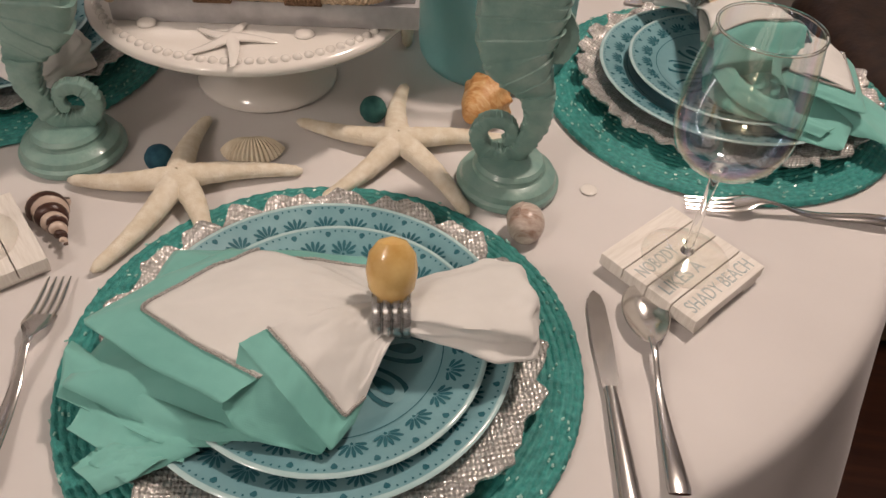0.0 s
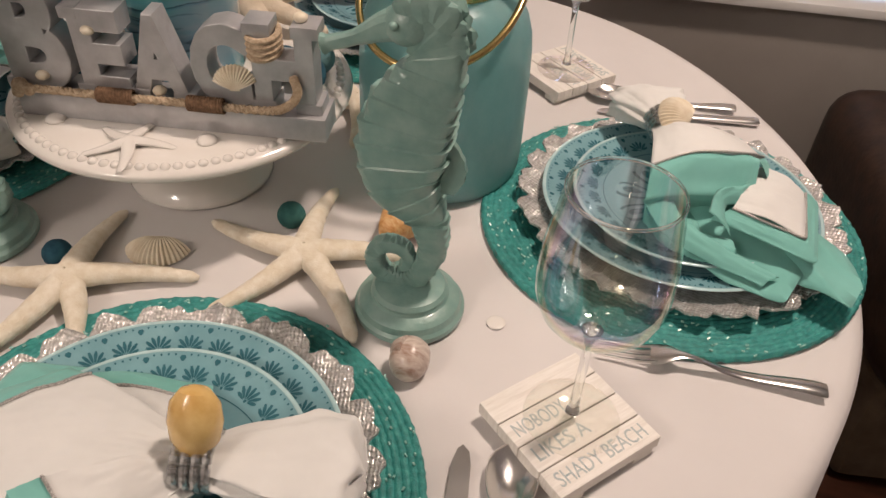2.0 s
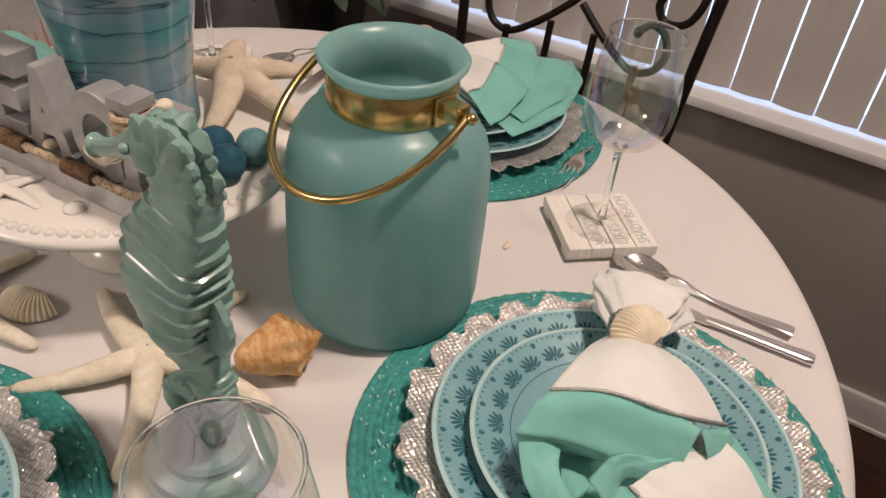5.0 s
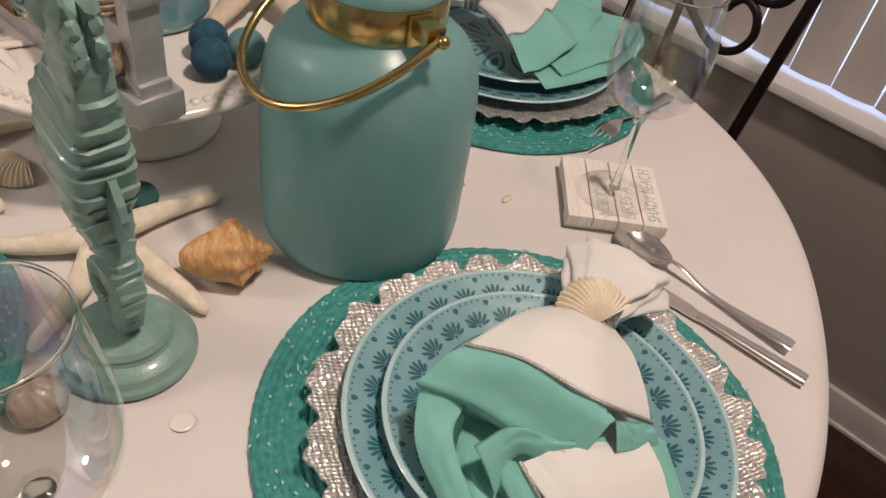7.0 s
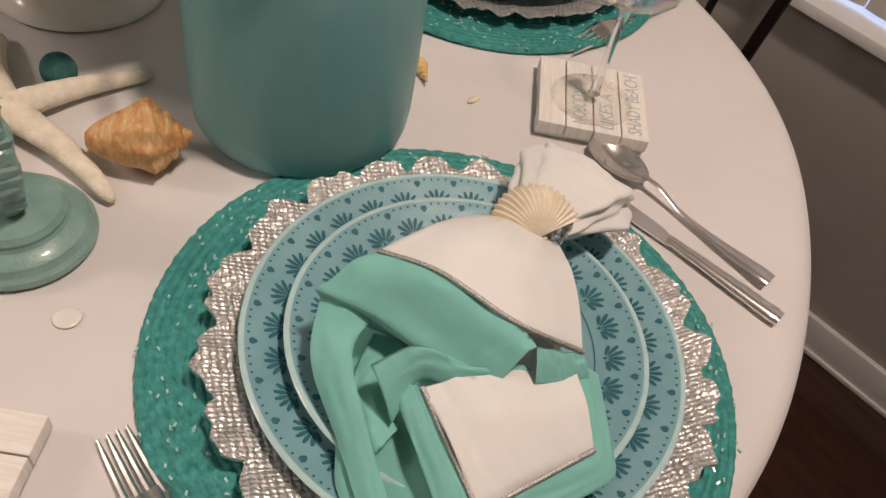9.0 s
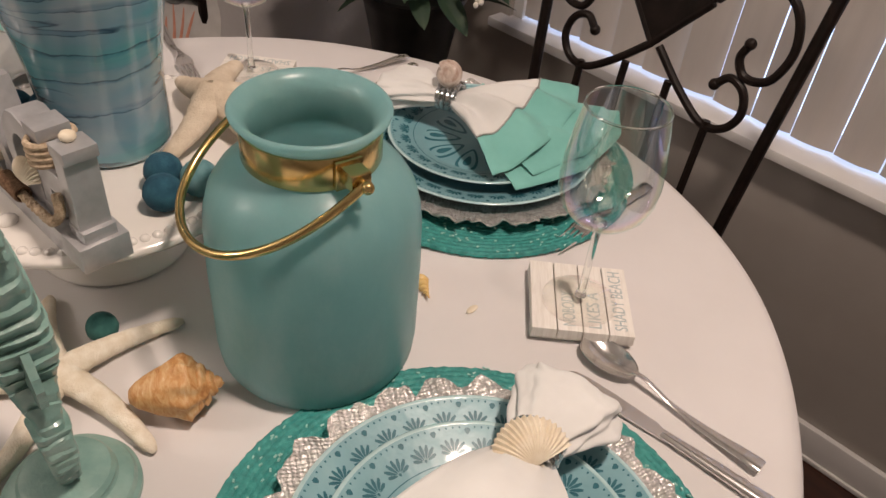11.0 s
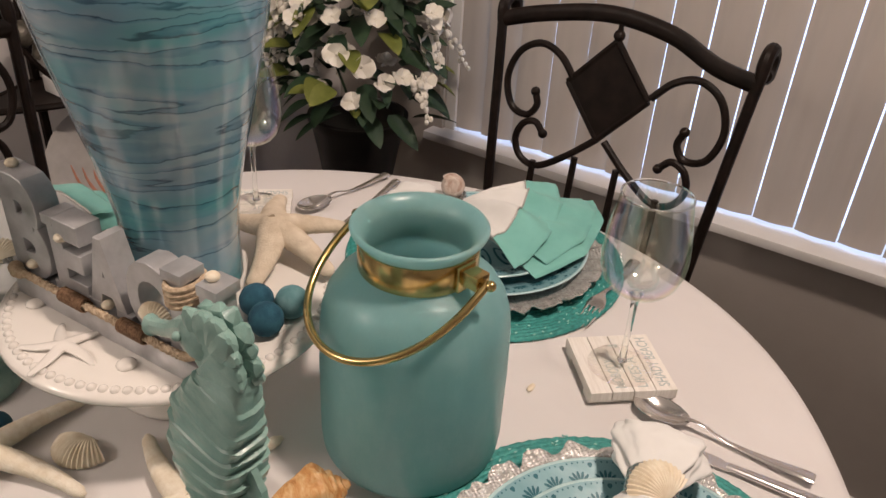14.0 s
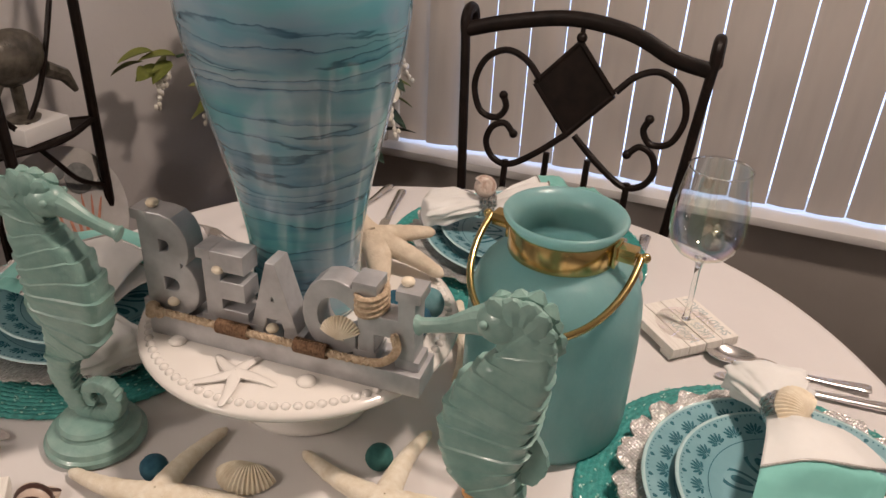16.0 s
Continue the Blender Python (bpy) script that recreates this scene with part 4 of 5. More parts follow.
# ---- seahorses ----
def ringed(P, radii, flat, rings, spike, side, lean=0.0):
    """A boxy tube in the x-z plane, built of overlapping rings that stand out as teeth along its front and back edges."""
    V, F = [], []
    n, m = len(P), 24
    rim = lambda c: math.copysign(abs(c) ** 0.42, c)
    for k, p in enumerate(P):
        d = (P[min(k + 1, n - 1)] - P[max(k - 1, 0)]).normalized()
        x = Vector((d.z, 0, -d.x))
        saw = (rings(k / (n - 1))) % 1.0
        for i in range(m):
            a = TAU * i / m
            edge = abs(math.cos(a)) ** 3
            r = radii[k] * (1 + (spike * edge + side * (1 - edge)) * (saw ** 1.3 - 0.45))
            w = max(radii[k] * flat, 0.0075) * (1 + side * (saw ** 1.3 - 0.45))
            V.append(p + x * (rim(math.cos(a)) * r) + Vector((0, rim(math.sin(a)) * min(w, radii[k]), 0)) + d * (lean * math.cos(a) * radii[k]))
    for k in range(n - 1):
        for i in range(m):
            j = (i + 1) % m
            F.append((k * m + i, k * m + j, k * m + m + j, k * m + m + i))
    F += [tuple(range(m - 1, -1, -1)), tuple(range((n - 1) * m, n * m))]
    return [v + Vector((1, 0.8, 1)) * (0.0016 * noise.noise(v * 95) + 0.0008 * noise.noise(v * 260)) for v in V], F


def along(ctrl, n):
    """A smooth line through (x, z, radius) stations, with the radius carried along it."""
    Q = spline([(x, r, z) for x, z, r in ctrl], n)
    return [Vector((q.x, 0, q.z)) for q in Q], [q.y for q in Q]


def seahorse():
    # tail: a spiral that rises out of the curl into the body
    tail = []
    for k in range(15):
        a = radians(600 - 29.3 * k)
        r = 0.0095 + 0.0170 * (k / 14)
        tail.append((0.0135 + r * math.cos(a), 0.0585 + r * math.sin(a), 0.0052 + 0.0053 * k / 14))
    tail += [(-0.0190, 0.072, 0.0116), (-0.0200, 0.088, 0.0132), (-0.0165, 0.108, 0.0160)]
    body = [(-0.0200, 0.088, 0.0130), (-0.0165, 0.108, 0.0160), (-0.0070, 0.126, 0.0235), (0.0040, 0.148, 0.0330), (0.0065, 0.175, 0.0365), (0.0045, 0.198, 0.0360), (-0.0015, 0.218, 0.0330), (-0.0100, 0.236, 0.0275), (-0.0160, 0.253, 0.0225), (-0.0130, 0.270, 0.0205), (-0.0020, 0.280, 0.0190), (0.0080, 0.281, 0.0150)]
    P, R = along(tail, 150)
    bits = [ringed(P, R, 0.80, lambda s: 36 * s, 0.18, 0.07)]
    P, R = along(body, 200)
    bits.append(ringed(P, R, 0.56, lambda s: 15 * s ** 0.85, 0.12, 0.065, -0.18))
    snout = spline([(0.006, 0, 0.281), (0.022, 0, 0.2755), (0.038, 0, 0.267), (0.054, 0, 0.260), (0.066, 0, 0.2560), (0.071, 0, 0.2545)], 24)
    bits.append(tube(snout, [0.0150 - 0.0088 * min(1, k / 11) for k in range(18)] + [0.0064, 0.0070, 0.0078, 0.0084, 0.0084, 0.0070], 12, 0.85, (0, 1, 0)))
    bits.append(moved(ball(0.0185, (0, 0, 0), 16, 10), pose(0.004, 0, 0.280) @ Matrix.Diagonal((1.1, 0.82, 0.9, 1))))
    # coronet and mane: pairs of blunt teeth round the head and down the back of the neck
    uneven = random.Random(8)
    for k in range(7):
        a = radians(58 + 23 * k + uneven.uniform(-4, 4))
        out = Vector((math.cos(a), 0, math.sin(a)))
        c = Vector((-0.010, 0, 0.2730)) + out * (0.0275 + uneven.uniform(-0.001, 0.0015))
        big = uneven.uniform(0.95, 1.3) if k < 4 else uneven.uniform(0.75, 0.95)
        for y in (-0.0058, 0.0058):
            q = c + Vector((uneven.uniform(-0.0015, 0.0015), y, 0))
            tip = q + out * 0.0058 * big + Vector((uneven.uniform(-0.002, 0.002), y * 0.35, uneven.uniform(-0.001, 0.002)))
            bits.append(tube([q - out * 0.013, q - out * 0.004, q + out * 0.0020 * big, tip], [0.0095 * big, 0.0098 * big, 0.0078 * big, 0.0024], 8, 0.62, (0, 1, 0)))
    for y in (-0.0150, 0.0150):
        bits.append(ball(0.0034, (0.0120, y, 0.2835), 12, 8))
    # the small fin at the back
    fin = [Vector((-0.030 - 0.0135 * math.sin(math.pi * (0.12 + 0.80 * k / 10)) * (1 + 0.10 * (k % 2)), 0, 0.140 + 0.048 * k / 10)) for k in range(11)]
    root = [Vector((-0.012, 0, 0.140 + 0.048 * k / 10)) for k in range(11)]
    V = []
    for p, q in zip(fin, root):
        V += [p + Vector((0, 0.0026, 0)), q + Vector((0, 0.0045, 0)), p - Vector((0, 0.0026, 0)), q - Vector((0, 0.0045, 0))]
    F = [(0, 1, 3, 2), (40, 42, 43, 41)]
    for k in range(10):
        a = 4 * k
        F += [(a, a + 4, a + 5, a + 1), (a + 2, a + 3, a + 7, a + 6), (a, a + 2, a + 6, a + 4)]
    bits.append((V, F))
    return merge(*bits)


pedestal = lathe([(0, 0), (0.049, 0), (0.051, 0.003), (0.0508, 0.008), (0.048, 0.0105), (0.0475, 0.012), (0.046, 0.016), (0.0415, 0.0195), (0.036, 0.0215), (0.0345, 0.024), (0.035, 0.027), (0.032, 0.031), (0.024, 0.0335), (0, 0.034)], 72)
horse = single("seahorse_statue", merge(pedestal, seahorse()), M["seahorse"], pose(0, 0, 0), "sage green glazed seahorse statue on a round base", "statue", "pair of seahorse statues", sharp=27)
put(horse, [pose(0.149, 0.488, TOP + 0.0005, 0, 0, 182), pose(-0.283, 0.449, TOP + 0.0005, 0, 0, 17)])


# ---- shells and felt balls ----
def felt(at, r, mat, label):
    V, F = ball(r, (0, 0, 0), 24, 16)
    V = [v * (1 + 0.03 * noise.noise(v * 260) + 0.02 * noise.noise(v * 700 + Vector((3, 1, 2)))) for v in V]
    single("felt_ball", (V, F), mat, pose(at[0], at[1], at[2] + r * 0.99), label, "felt ball", "felt balls")


felt((-0.188, 0.438, TOP), 0.0140, M["pomblue"], "small navy felt ball on the cloth")
felt((-0.003, 0.563, TOP), 0.0145, M["pomgreen"], "small sea green felt ball on the cloth")
felt((-0.040, 0.654, CAKE), 0.0175, M["pomblue"], "dark blue felt ball on the cake stand")
felt((-0.008, 0.641, CAKE), 0.0175, M["pomblue"], "dark blue felt ball on the cake stand")
felt((-0.013, 0.677, CAKE), 0.0175, M["pompale"], "dusty teal felt ball on the cake stand")
felt((-0.222, 0.575, CAKE), 0.0170, M["pomblue"], "dark blue felt ball behind the sign")
felt((-0.205, 0.600, CAKE), 0.0170, M["pomblue"], "dark blue felt ball behind the sign")

single("scallop_shell", scallop(0.0225, 17, 0.62), M["shellwhite"], pose(-0.110, 0.480, TOP + 0.003, 0, 0, 195), "cream ribbed scallop shell lying on the cloth", "shell", "seashells")


def whorl(turns, r0, r1, drop, start=0.0, seg=12, lump=0.0, n=None):
    """A coiled shell: a tube that widens as it winds down an axis along z."""
    n = n or int(turns * 18)
    P, R = [], []
    for k in range(n + 1):
        s = k / n
        a = start + TAU * turns * s
        w = r0 + (r1 - r0) * s ** 1.5
        P.append(Vector((w * 0.8 * math.cos(a), w * 0.8 * math.sin(a), -drop * s ** 1.25)))
        R.append(w * (0.95 + lump * math.sin(a * 4)))
    return tube(P, R, seg)


def conch():
    """A knobbed whelk: siphon at z = 0, a swollen last whorl with a row of knobs, then a stepped spire."""
    prof = [(0, 0), (0.0070, 0.001), (0.0125, 0.007), (0.0170, 0.015), (0.0215, 0.024), (0.0250, 0.033), (0.0272, 0.042), (0.0285, 0.049), (0.0290, 0.054), (0.0265, 0.059), (0.0215, 0.062), (0.0190, 0.0635), (0.0195, 0.067), (0.0165, 0.070),
            (0.0125, 0.0715), (0.0128, 0.0745), (0.0095, 0.077), (0.0065, 0.078), (0.0062, 0.081), (0.0030, 0.084), (0, 0.0855)]

    def knobs(a, r, z, k):
        rib = 0.5 + 0.5 * math.cos(9 * a - 60 * z)
        swell = math.exp(-((z - 0.053) / 0.010) ** 2) + 0.5 * math.exp(-((z - 0.067) / 0.004) ** 2)
        coil = 1 + 0.10 * math.cos(a - 0.8) * min(1.0, z / 0.03)
        return r * coil * (1 + 0.17 * swell * rib ** 1.6 + 0.025 * math.sin(900 * z + 3 * a)), z + 0.004 * a / TAU * (1 if z > 0.06 else 0)

    V, F = lathe(prof, 72, knobs)
    return [v * (1 + 0.03 * noise.noise(v * 140)) for v in V], F


single("conch_shell", conch(), M["conch"], pose(0.1000, 0.552, TOP + 0.0250, 0, 86, 67) @ Matrix.Scale(0.88, 4), "orange banded conch shell lying on the cloth", "shell", "seashells", sharp=50)
single("snail_shell", merge(whorl(3.2, 0.0016, 0.0120, 0.016, 0, 16), moved(ball(0.0175, (0, 0, 0), 28, 18), pose(0.001, 0, -0.020) @ Matrix.Diagonal((1, 1, 1.18, 1)))), M["snail"], pose(0.171, 0.436, TOP + 0.0175, 80, 0, 185), "pinkish grey sea snail shell on the cloth", "shell", "seashells", sharp=50)
single("turret_shell", whorl(7, 0.0008, 0.0095, 0.058, 0, 12), M["striped"], pose(-0.217, 0.310, TOP + 0.0125, 83, 0, 43) @ Matrix.Scale(1.3, 4), "brown and cream striped turret shell on the cloth", "shell", "seashells", sharp=50)
single("turret_shell", whorl(6, 0.0006, 0.0060, 0.036, 0, 10), M["shellyellow"], pose(0.122, 0.848, TOP + 0.007, 83, 0, 70), "small tan pointed shell on the cloth", "shell", "seashells", sharp=50)
single("shell_chip", ball(0.0090, (0, 0, 0), 16, 8, 0.14), M["ceramic"], pose(0.231, 0.493, TOP + 0.0015), "thin round white shell disc on the cloth", "shell", "seashells")
single("shell_chip", moved(ball(0.0068, (0, 0, 0), 14, 8, 0.3), Matrix.Diagonal((1.2, 0.55, 1, 1))), M["shellwhite"], pose(0.155, 0.879, TOP + 0.002, 0, 0, 100), "small white shell chip on the cloth", "shell", "seashells")
single("snail_shell", merge(whorl(2.6, 0.001, 0.0062, 0.008, 0, 12), ball(0.0075, (0.001, 0, -0.009), 12, 8, 0.9)), M["shellwhite"], pose(0.004, 0.888, TOP + 0.0085, 74, 0, 30), "tiny cream snail shell on the cloth", "shell", "seashells", sharp=50)
single("snail_shell", merge(whorl(2.6, 0.001, 0.0075, 0.010, 0, 12), ball(0.009, (0.001, 0, -0.011), 12, 8, 0.9)), M["snail"], pose(-0.345, 0.382, TOP + 0.0095, 74, 0, 120), "tiny pinkish snail shell on the cloth", "shell", "seashells", sharp=50)


# ---- napkins and their rings ----
def polyline(ctrl, n):
    """Even steps along straight runs, with corners eased a little."""
    P = [Vector(c) for c in ctrl]
    L = [0.0]
    for a, c in zip(P, P[1:]):
        L.append(L[-1] + (c - a).length)
    out = []
    for k in range(n):
        d = L[-1] * k / (n - 1)
        i = max(j for j in range(len(P) - 1) if L[j] <= d + 1e-9)
        out.append(P[i].lerp(P[i + 1], min(1.0, (d - L[i]) / max(1e-6, L[i + 1] - L[i]))))
    return [out[0]] + [0.25 * out[k - 1] + 0.5 * out[k] + 0.25 * out[k + 1] for k in range(1, n - 1)] + [out[-1]]


def ruled(a, b, sag=0.0, curl=0.0, sharp=False, phase=0.0, nu=12, nv=40):
    """A cloth panel between two curves, sagging between them, with its own thickness and small creases."""
    A, B = (polyline(a, nv + 1), polyline(b, nv + 1)) if sharp else (spline(a, nv + 1), spline(b, nv + 1))
    V, F = [], []
    for off in (0.0, -0.0011):
        for i in range(nu + 1):
            u = i / nu
            for j in range(nv + 1):
                q = A[j].lerp(B[j], u)
                q.z += sag * math.sin(math.pi * u) + curl * math.sin(TAU * u) + off
                q.z += 0.0016 * noise.noise(Vector((u * 4 + phase, j * 0.16, 3.3))) + 0.0008 * noise.noise(Vector((u * 9, j * 0.4, phase)))
                V.append(q)
    w = nv + 1
    h = (nu + 1) * w
    for i in range(nu):
        for j in range(nv):
            c = i * w + j
            F += [(c, c + 1, c + w + 1, c + w), (h + c, h + c + w, h + c + w + 1, h + c + 1)]
        for j in (0, nv):
            c = i * w + j
            F.append((c, c + w, h + c + w, h + c))
    for j in range(nv):
        for i in (0, nu):
            c = i * w + j
            F.append((c, c + 1, h + c + 1, h + c))
    return V, F


def fan_sheets(ring, edge, border=0.25, width=0.011, arch=0.02, folds=3, depth=0.004, phase=0.0, nu=22, nv=44):
    """A sheet gathered at the ring and spread to the edge curve: the white field, the aqua border and the seam line."""
    E = polyline(edge, nv + 1)
    ring = Vector(ring)
    across = (E[-1] - E[0]).normalized()
    mid = E[nv // 2]

    def at(u, v):
        s = v * nv
        i = min(int(s), nv - 1)
        e = E[i].lerp(E[i + 1], s - i)
        p = (ring + across * width * (v - 0.5) * 2).lerp(e, u)
        p.z += arch * math.sin(math.pi * u) * (0.5 + 0.5 * math.sin(math.pi * v)) + depth * math.sin(TAU * folds * v + phase + 2.2 * u) * (0.35 + 0.65 * math.sin(math.pi * min(1, u * 0.9)))
        p.z += 0.0022 * noise.noise(Vector((u * 5, v * 6, phase + 3))) + 0.0012 * noise.noise(Vector((u * 14, v * 15, phase)))
        return p

    def sheet(u0, u1, n):
        V, F = [], []
        for off in (0.0, -0.0011):
            for i in range(n + 1):
                for j in range(nv + 1):
                    V.append(at(u0 + (u1 - u0) * i / n, j / nv) + Vector((0, 0, off)))
        w = nv + 1
        h = (n + 1) * w
        for i in range(n):
            for j in range(nv):
                a = i * w + j
                F.append((a, a + 1, a + w + 1, a + w))
                F.append((h + a, h + a + w, h + a + w + 1, h + a + 1))
        for j in range(nv):
            a = n * w + j
            F.append((a, a + 1, h + a + 1, h + a))
        for i in range(n):
            for j in (0, nv):
                a = i * w + j
                F.append((a, a + w, h + a + w, h + a))
        return V, F

    seam = [at(1 - border, j / (2 * nv)) + Vector((0, 0, 0.0008)) for j in range(2 * nv + 1)]
    return sheet(0.0, 1 - border, nu), sheet(1 - border, 1.0, 10), seam


def puff(ring, end, r, flat=0.46):
    """The bunched tail of a napkin behind its ring: pleats run out from the ring to a square, crumpled end."""
    a, b = Vector(ring), Vector(end)
    n, seg = 34, 96
    d = (b - a).normalized()
    side = d.cross(Vector((0, 0, 1))).normalized()
    up = side.cross(d)
    V, F = [], []
    for k in range(n + 1):
        s = k / n
        w = r * (0.36 + 0.72 * min(1.0, s * 1.5) ** 0.8) * (1.0 if s < 0.90 else max(0.10, 1 - ((s - 0.90) / 0.104) ** 3) ** 0.5)
        for i in range(seg):
            t = TAU * i / seg
            pleat = 0.13 * math.sin(6 * t + 1.2 + 2.6 * s) + 0.09 * abs(math.sin(4.5 * t - 2 * s + r * 90)) + 0.06 * math.sin(11 * t - 4 * s)
            crease = 0.16 * noise.noise(Vector((math.cos(t) * 1.6, math.sin(t) * 1.6, s * 3.4 + r * 50))) + 0.10 * abs(noise.noise(Vector((math.cos(t) * 3.5, math.sin(t) * 3.5, s * 5 + r * 80))))
            fold = 1 + pleat * (1 - 0.55 * s) + crease * (0.4 + 0.8 * s)
            c0, s0 = math.cos(t), math.sin(t)
            sq = 1 / max(abs(c0), abs(s0)) ** 0.55
            p = a.lerp(b, s) + side * c0 * sq * w * fold * 0.93 + up * s0 * sq * w * flat * fold * 0.93 + Vector((0, 0, 0.004 * math.sin(math.pi * s)))
            p += d * (0.010 * s * noise.noise(Vector((math.cos(t) * 1.3, math.sin(t) * 1.3, r * 70))))
            V.append(p)
    for k in range(n):
        for i in range(seg):
            j = (i + 1) % seg
            F.append((k * seg + i, k * seg + j, (k + 1) * seg + j, (k + 1) * seg + i))
    F += [tuple(range(n * seg, n * seg + seg))]
    return V, F


def napkin(ring, fans, tail, tail_r, label, panels=()):
    at = Vector(ring)
    ob = thing("napkin", pose(at.x, at.y, TOP + 0.045), label, "napkin", "napkins on the plates")
    home = Matrix.Translation((-at.x, -at.y, -TOP - 0.045))
    for edge, border, arch, folds, depth, phase in fans:
        white, aqua, seam = fan_sheets(ring, edge, border, 0.012, arch, folds, depth, phase)
        part("field", moved(white, home), M["napkin"], ob, "white linen field", sharp=80)
        part("border", moved(aqua, home), M["napteal"], ob, "aqua linen border", sharp=80)
        zig = [p + Vector((0, 0, 0.0006 * (k % 2))) for k, p in enumerate(seam)]
        part("seam", moved(tube(zig, 0.0013, 6), home), M["stitch"], ob, "silver overlock stitching")
    for vf, mat, name in panels:
        part(name, moved(vf, home), M[mat], ob, sharp=80)
    part("tail", moved(puff(ring, tail, tail_r), home), M["napkin"], ob, "bunched white linen", sharp=80)


def ring_bands(at, ang, mat, label, r=0.020, squash=0.85):
    ob = thing("napkin_ring", pose(at[0], at[1], at[2], 0, 0, ang), label, "napkin ring", "napkin rings")
    for k in range(4):
        pts = [(-0.0105 + 0.007 * k, r * math.cos(TAU * i / 18), r * squash * math.sin(TAU * i / 18)) for i in range(19)]
        bits = [tube(pts, 0.0034, 8)]
        for i in range(18):
            bits.append(moved(box(0.0064, 0.0052, 0.0052, (0, 0, 0), 0.001, 1), Matrix.Translation(pts[i]) @ pose(0, 0, 0, 20 * i, 0, 0)))
        part("band", merge(*bits), mat, ob)
    return ob


napkin((0.080, 0.244, 0.828), [
    ([(0.04, 0.325, 0.797), (-0.07, 0.310, 0.797), (-0.112, 0.300, 0.797), (-0.112, 0.245, 0.800)], 0.30, 0.010, 2, 0.003, 2.0),
    ([(-0.122, 0.205, 0.803), (-0.134, 0.156, 0.802), (-0.077, 0.141, 0.803), (-0.018, 0.132, 0.803), (0.030, 0.140, 0.806)], 0.44, 0.010, 2, 0.004, 1.2),
    ([(-0.060, 0.296, 0.812), (-0.100, 0.258, 0.814), (-0.139, 0.203, 0.818), (-0.068, 0.166, 0.825), (-0.009, 0.143, 0.832)], 0.20, 0.022, 1, 0.004, 0.0),
    ([(-0.007, 0.177, 0.854), (0.027, 0.155, 0.838), (0.062, 0.136, 0.808), (0.072, 0.158, 0.810)], 0.20, 0.012, 1, 0.002, 0.5)],
    (0.183, 0.270, 0.821), 0.038, "white linen napkin with aqua border fanned over the plate",
    [(ruled([(-0.007, 0.178, 0.852), (0.027, 0.156, 0.836), (0.058, 0.140, 0.808)], [(-0.010, 0.143, 0.828), (0.006, 0.136, 0.812), (0.052, 0.136, 0.803)], -0.004), "napteal", "border"),
     (ruled([(-0.146, 0.196, 0.800), (-0.095, 0.172, 0.804), (-0.035, 0.150, 0.806), (0.004, 0.146, 0.804)], [(-0.136, 0.152, 0.796), (-0.090, 0.139, 0.799), (-0.048, 0.127, 0.801), (-0.010, 0.131, 0.801)], 0.004, 0.003, phase=11), "napteal", "border"),
     (ruled([(-0.112, 0.160, 0.793), (-0.075, 0.146, 0.796), (-0.035, 0.136, 0.797)], [(-0.119, 0.131, 0.792), (-0.080, 0.118, 0.795), (-0.032, 0.119, 0.796)], 0.003, 0.002, phase=12), "napteal", "border"),
     (ruled([(-0.068, 0.142, 0.796), (-0.090, 0.122, 0.793), (-0.104, 0.107, 0.789)], [(-0.024, 0.128, 0.798), (-0.050, 0.110, 0.795), (-0.078, 0.092, 0.789)], 0.004, -0.002, phase=13), "napteal", "border"),
     (ruled([(-0.080, 0.125, 0.797), (-0.060, 0.122, 0.798), (-0.040, 0.119, 0.798)], [(-0.092, 0.109, 0.794), (-0.076, 0.104, 0.795), (-0.062, 0.100, 0.794)], 0.003, 0.001, phase=14), "napteal", "border")])
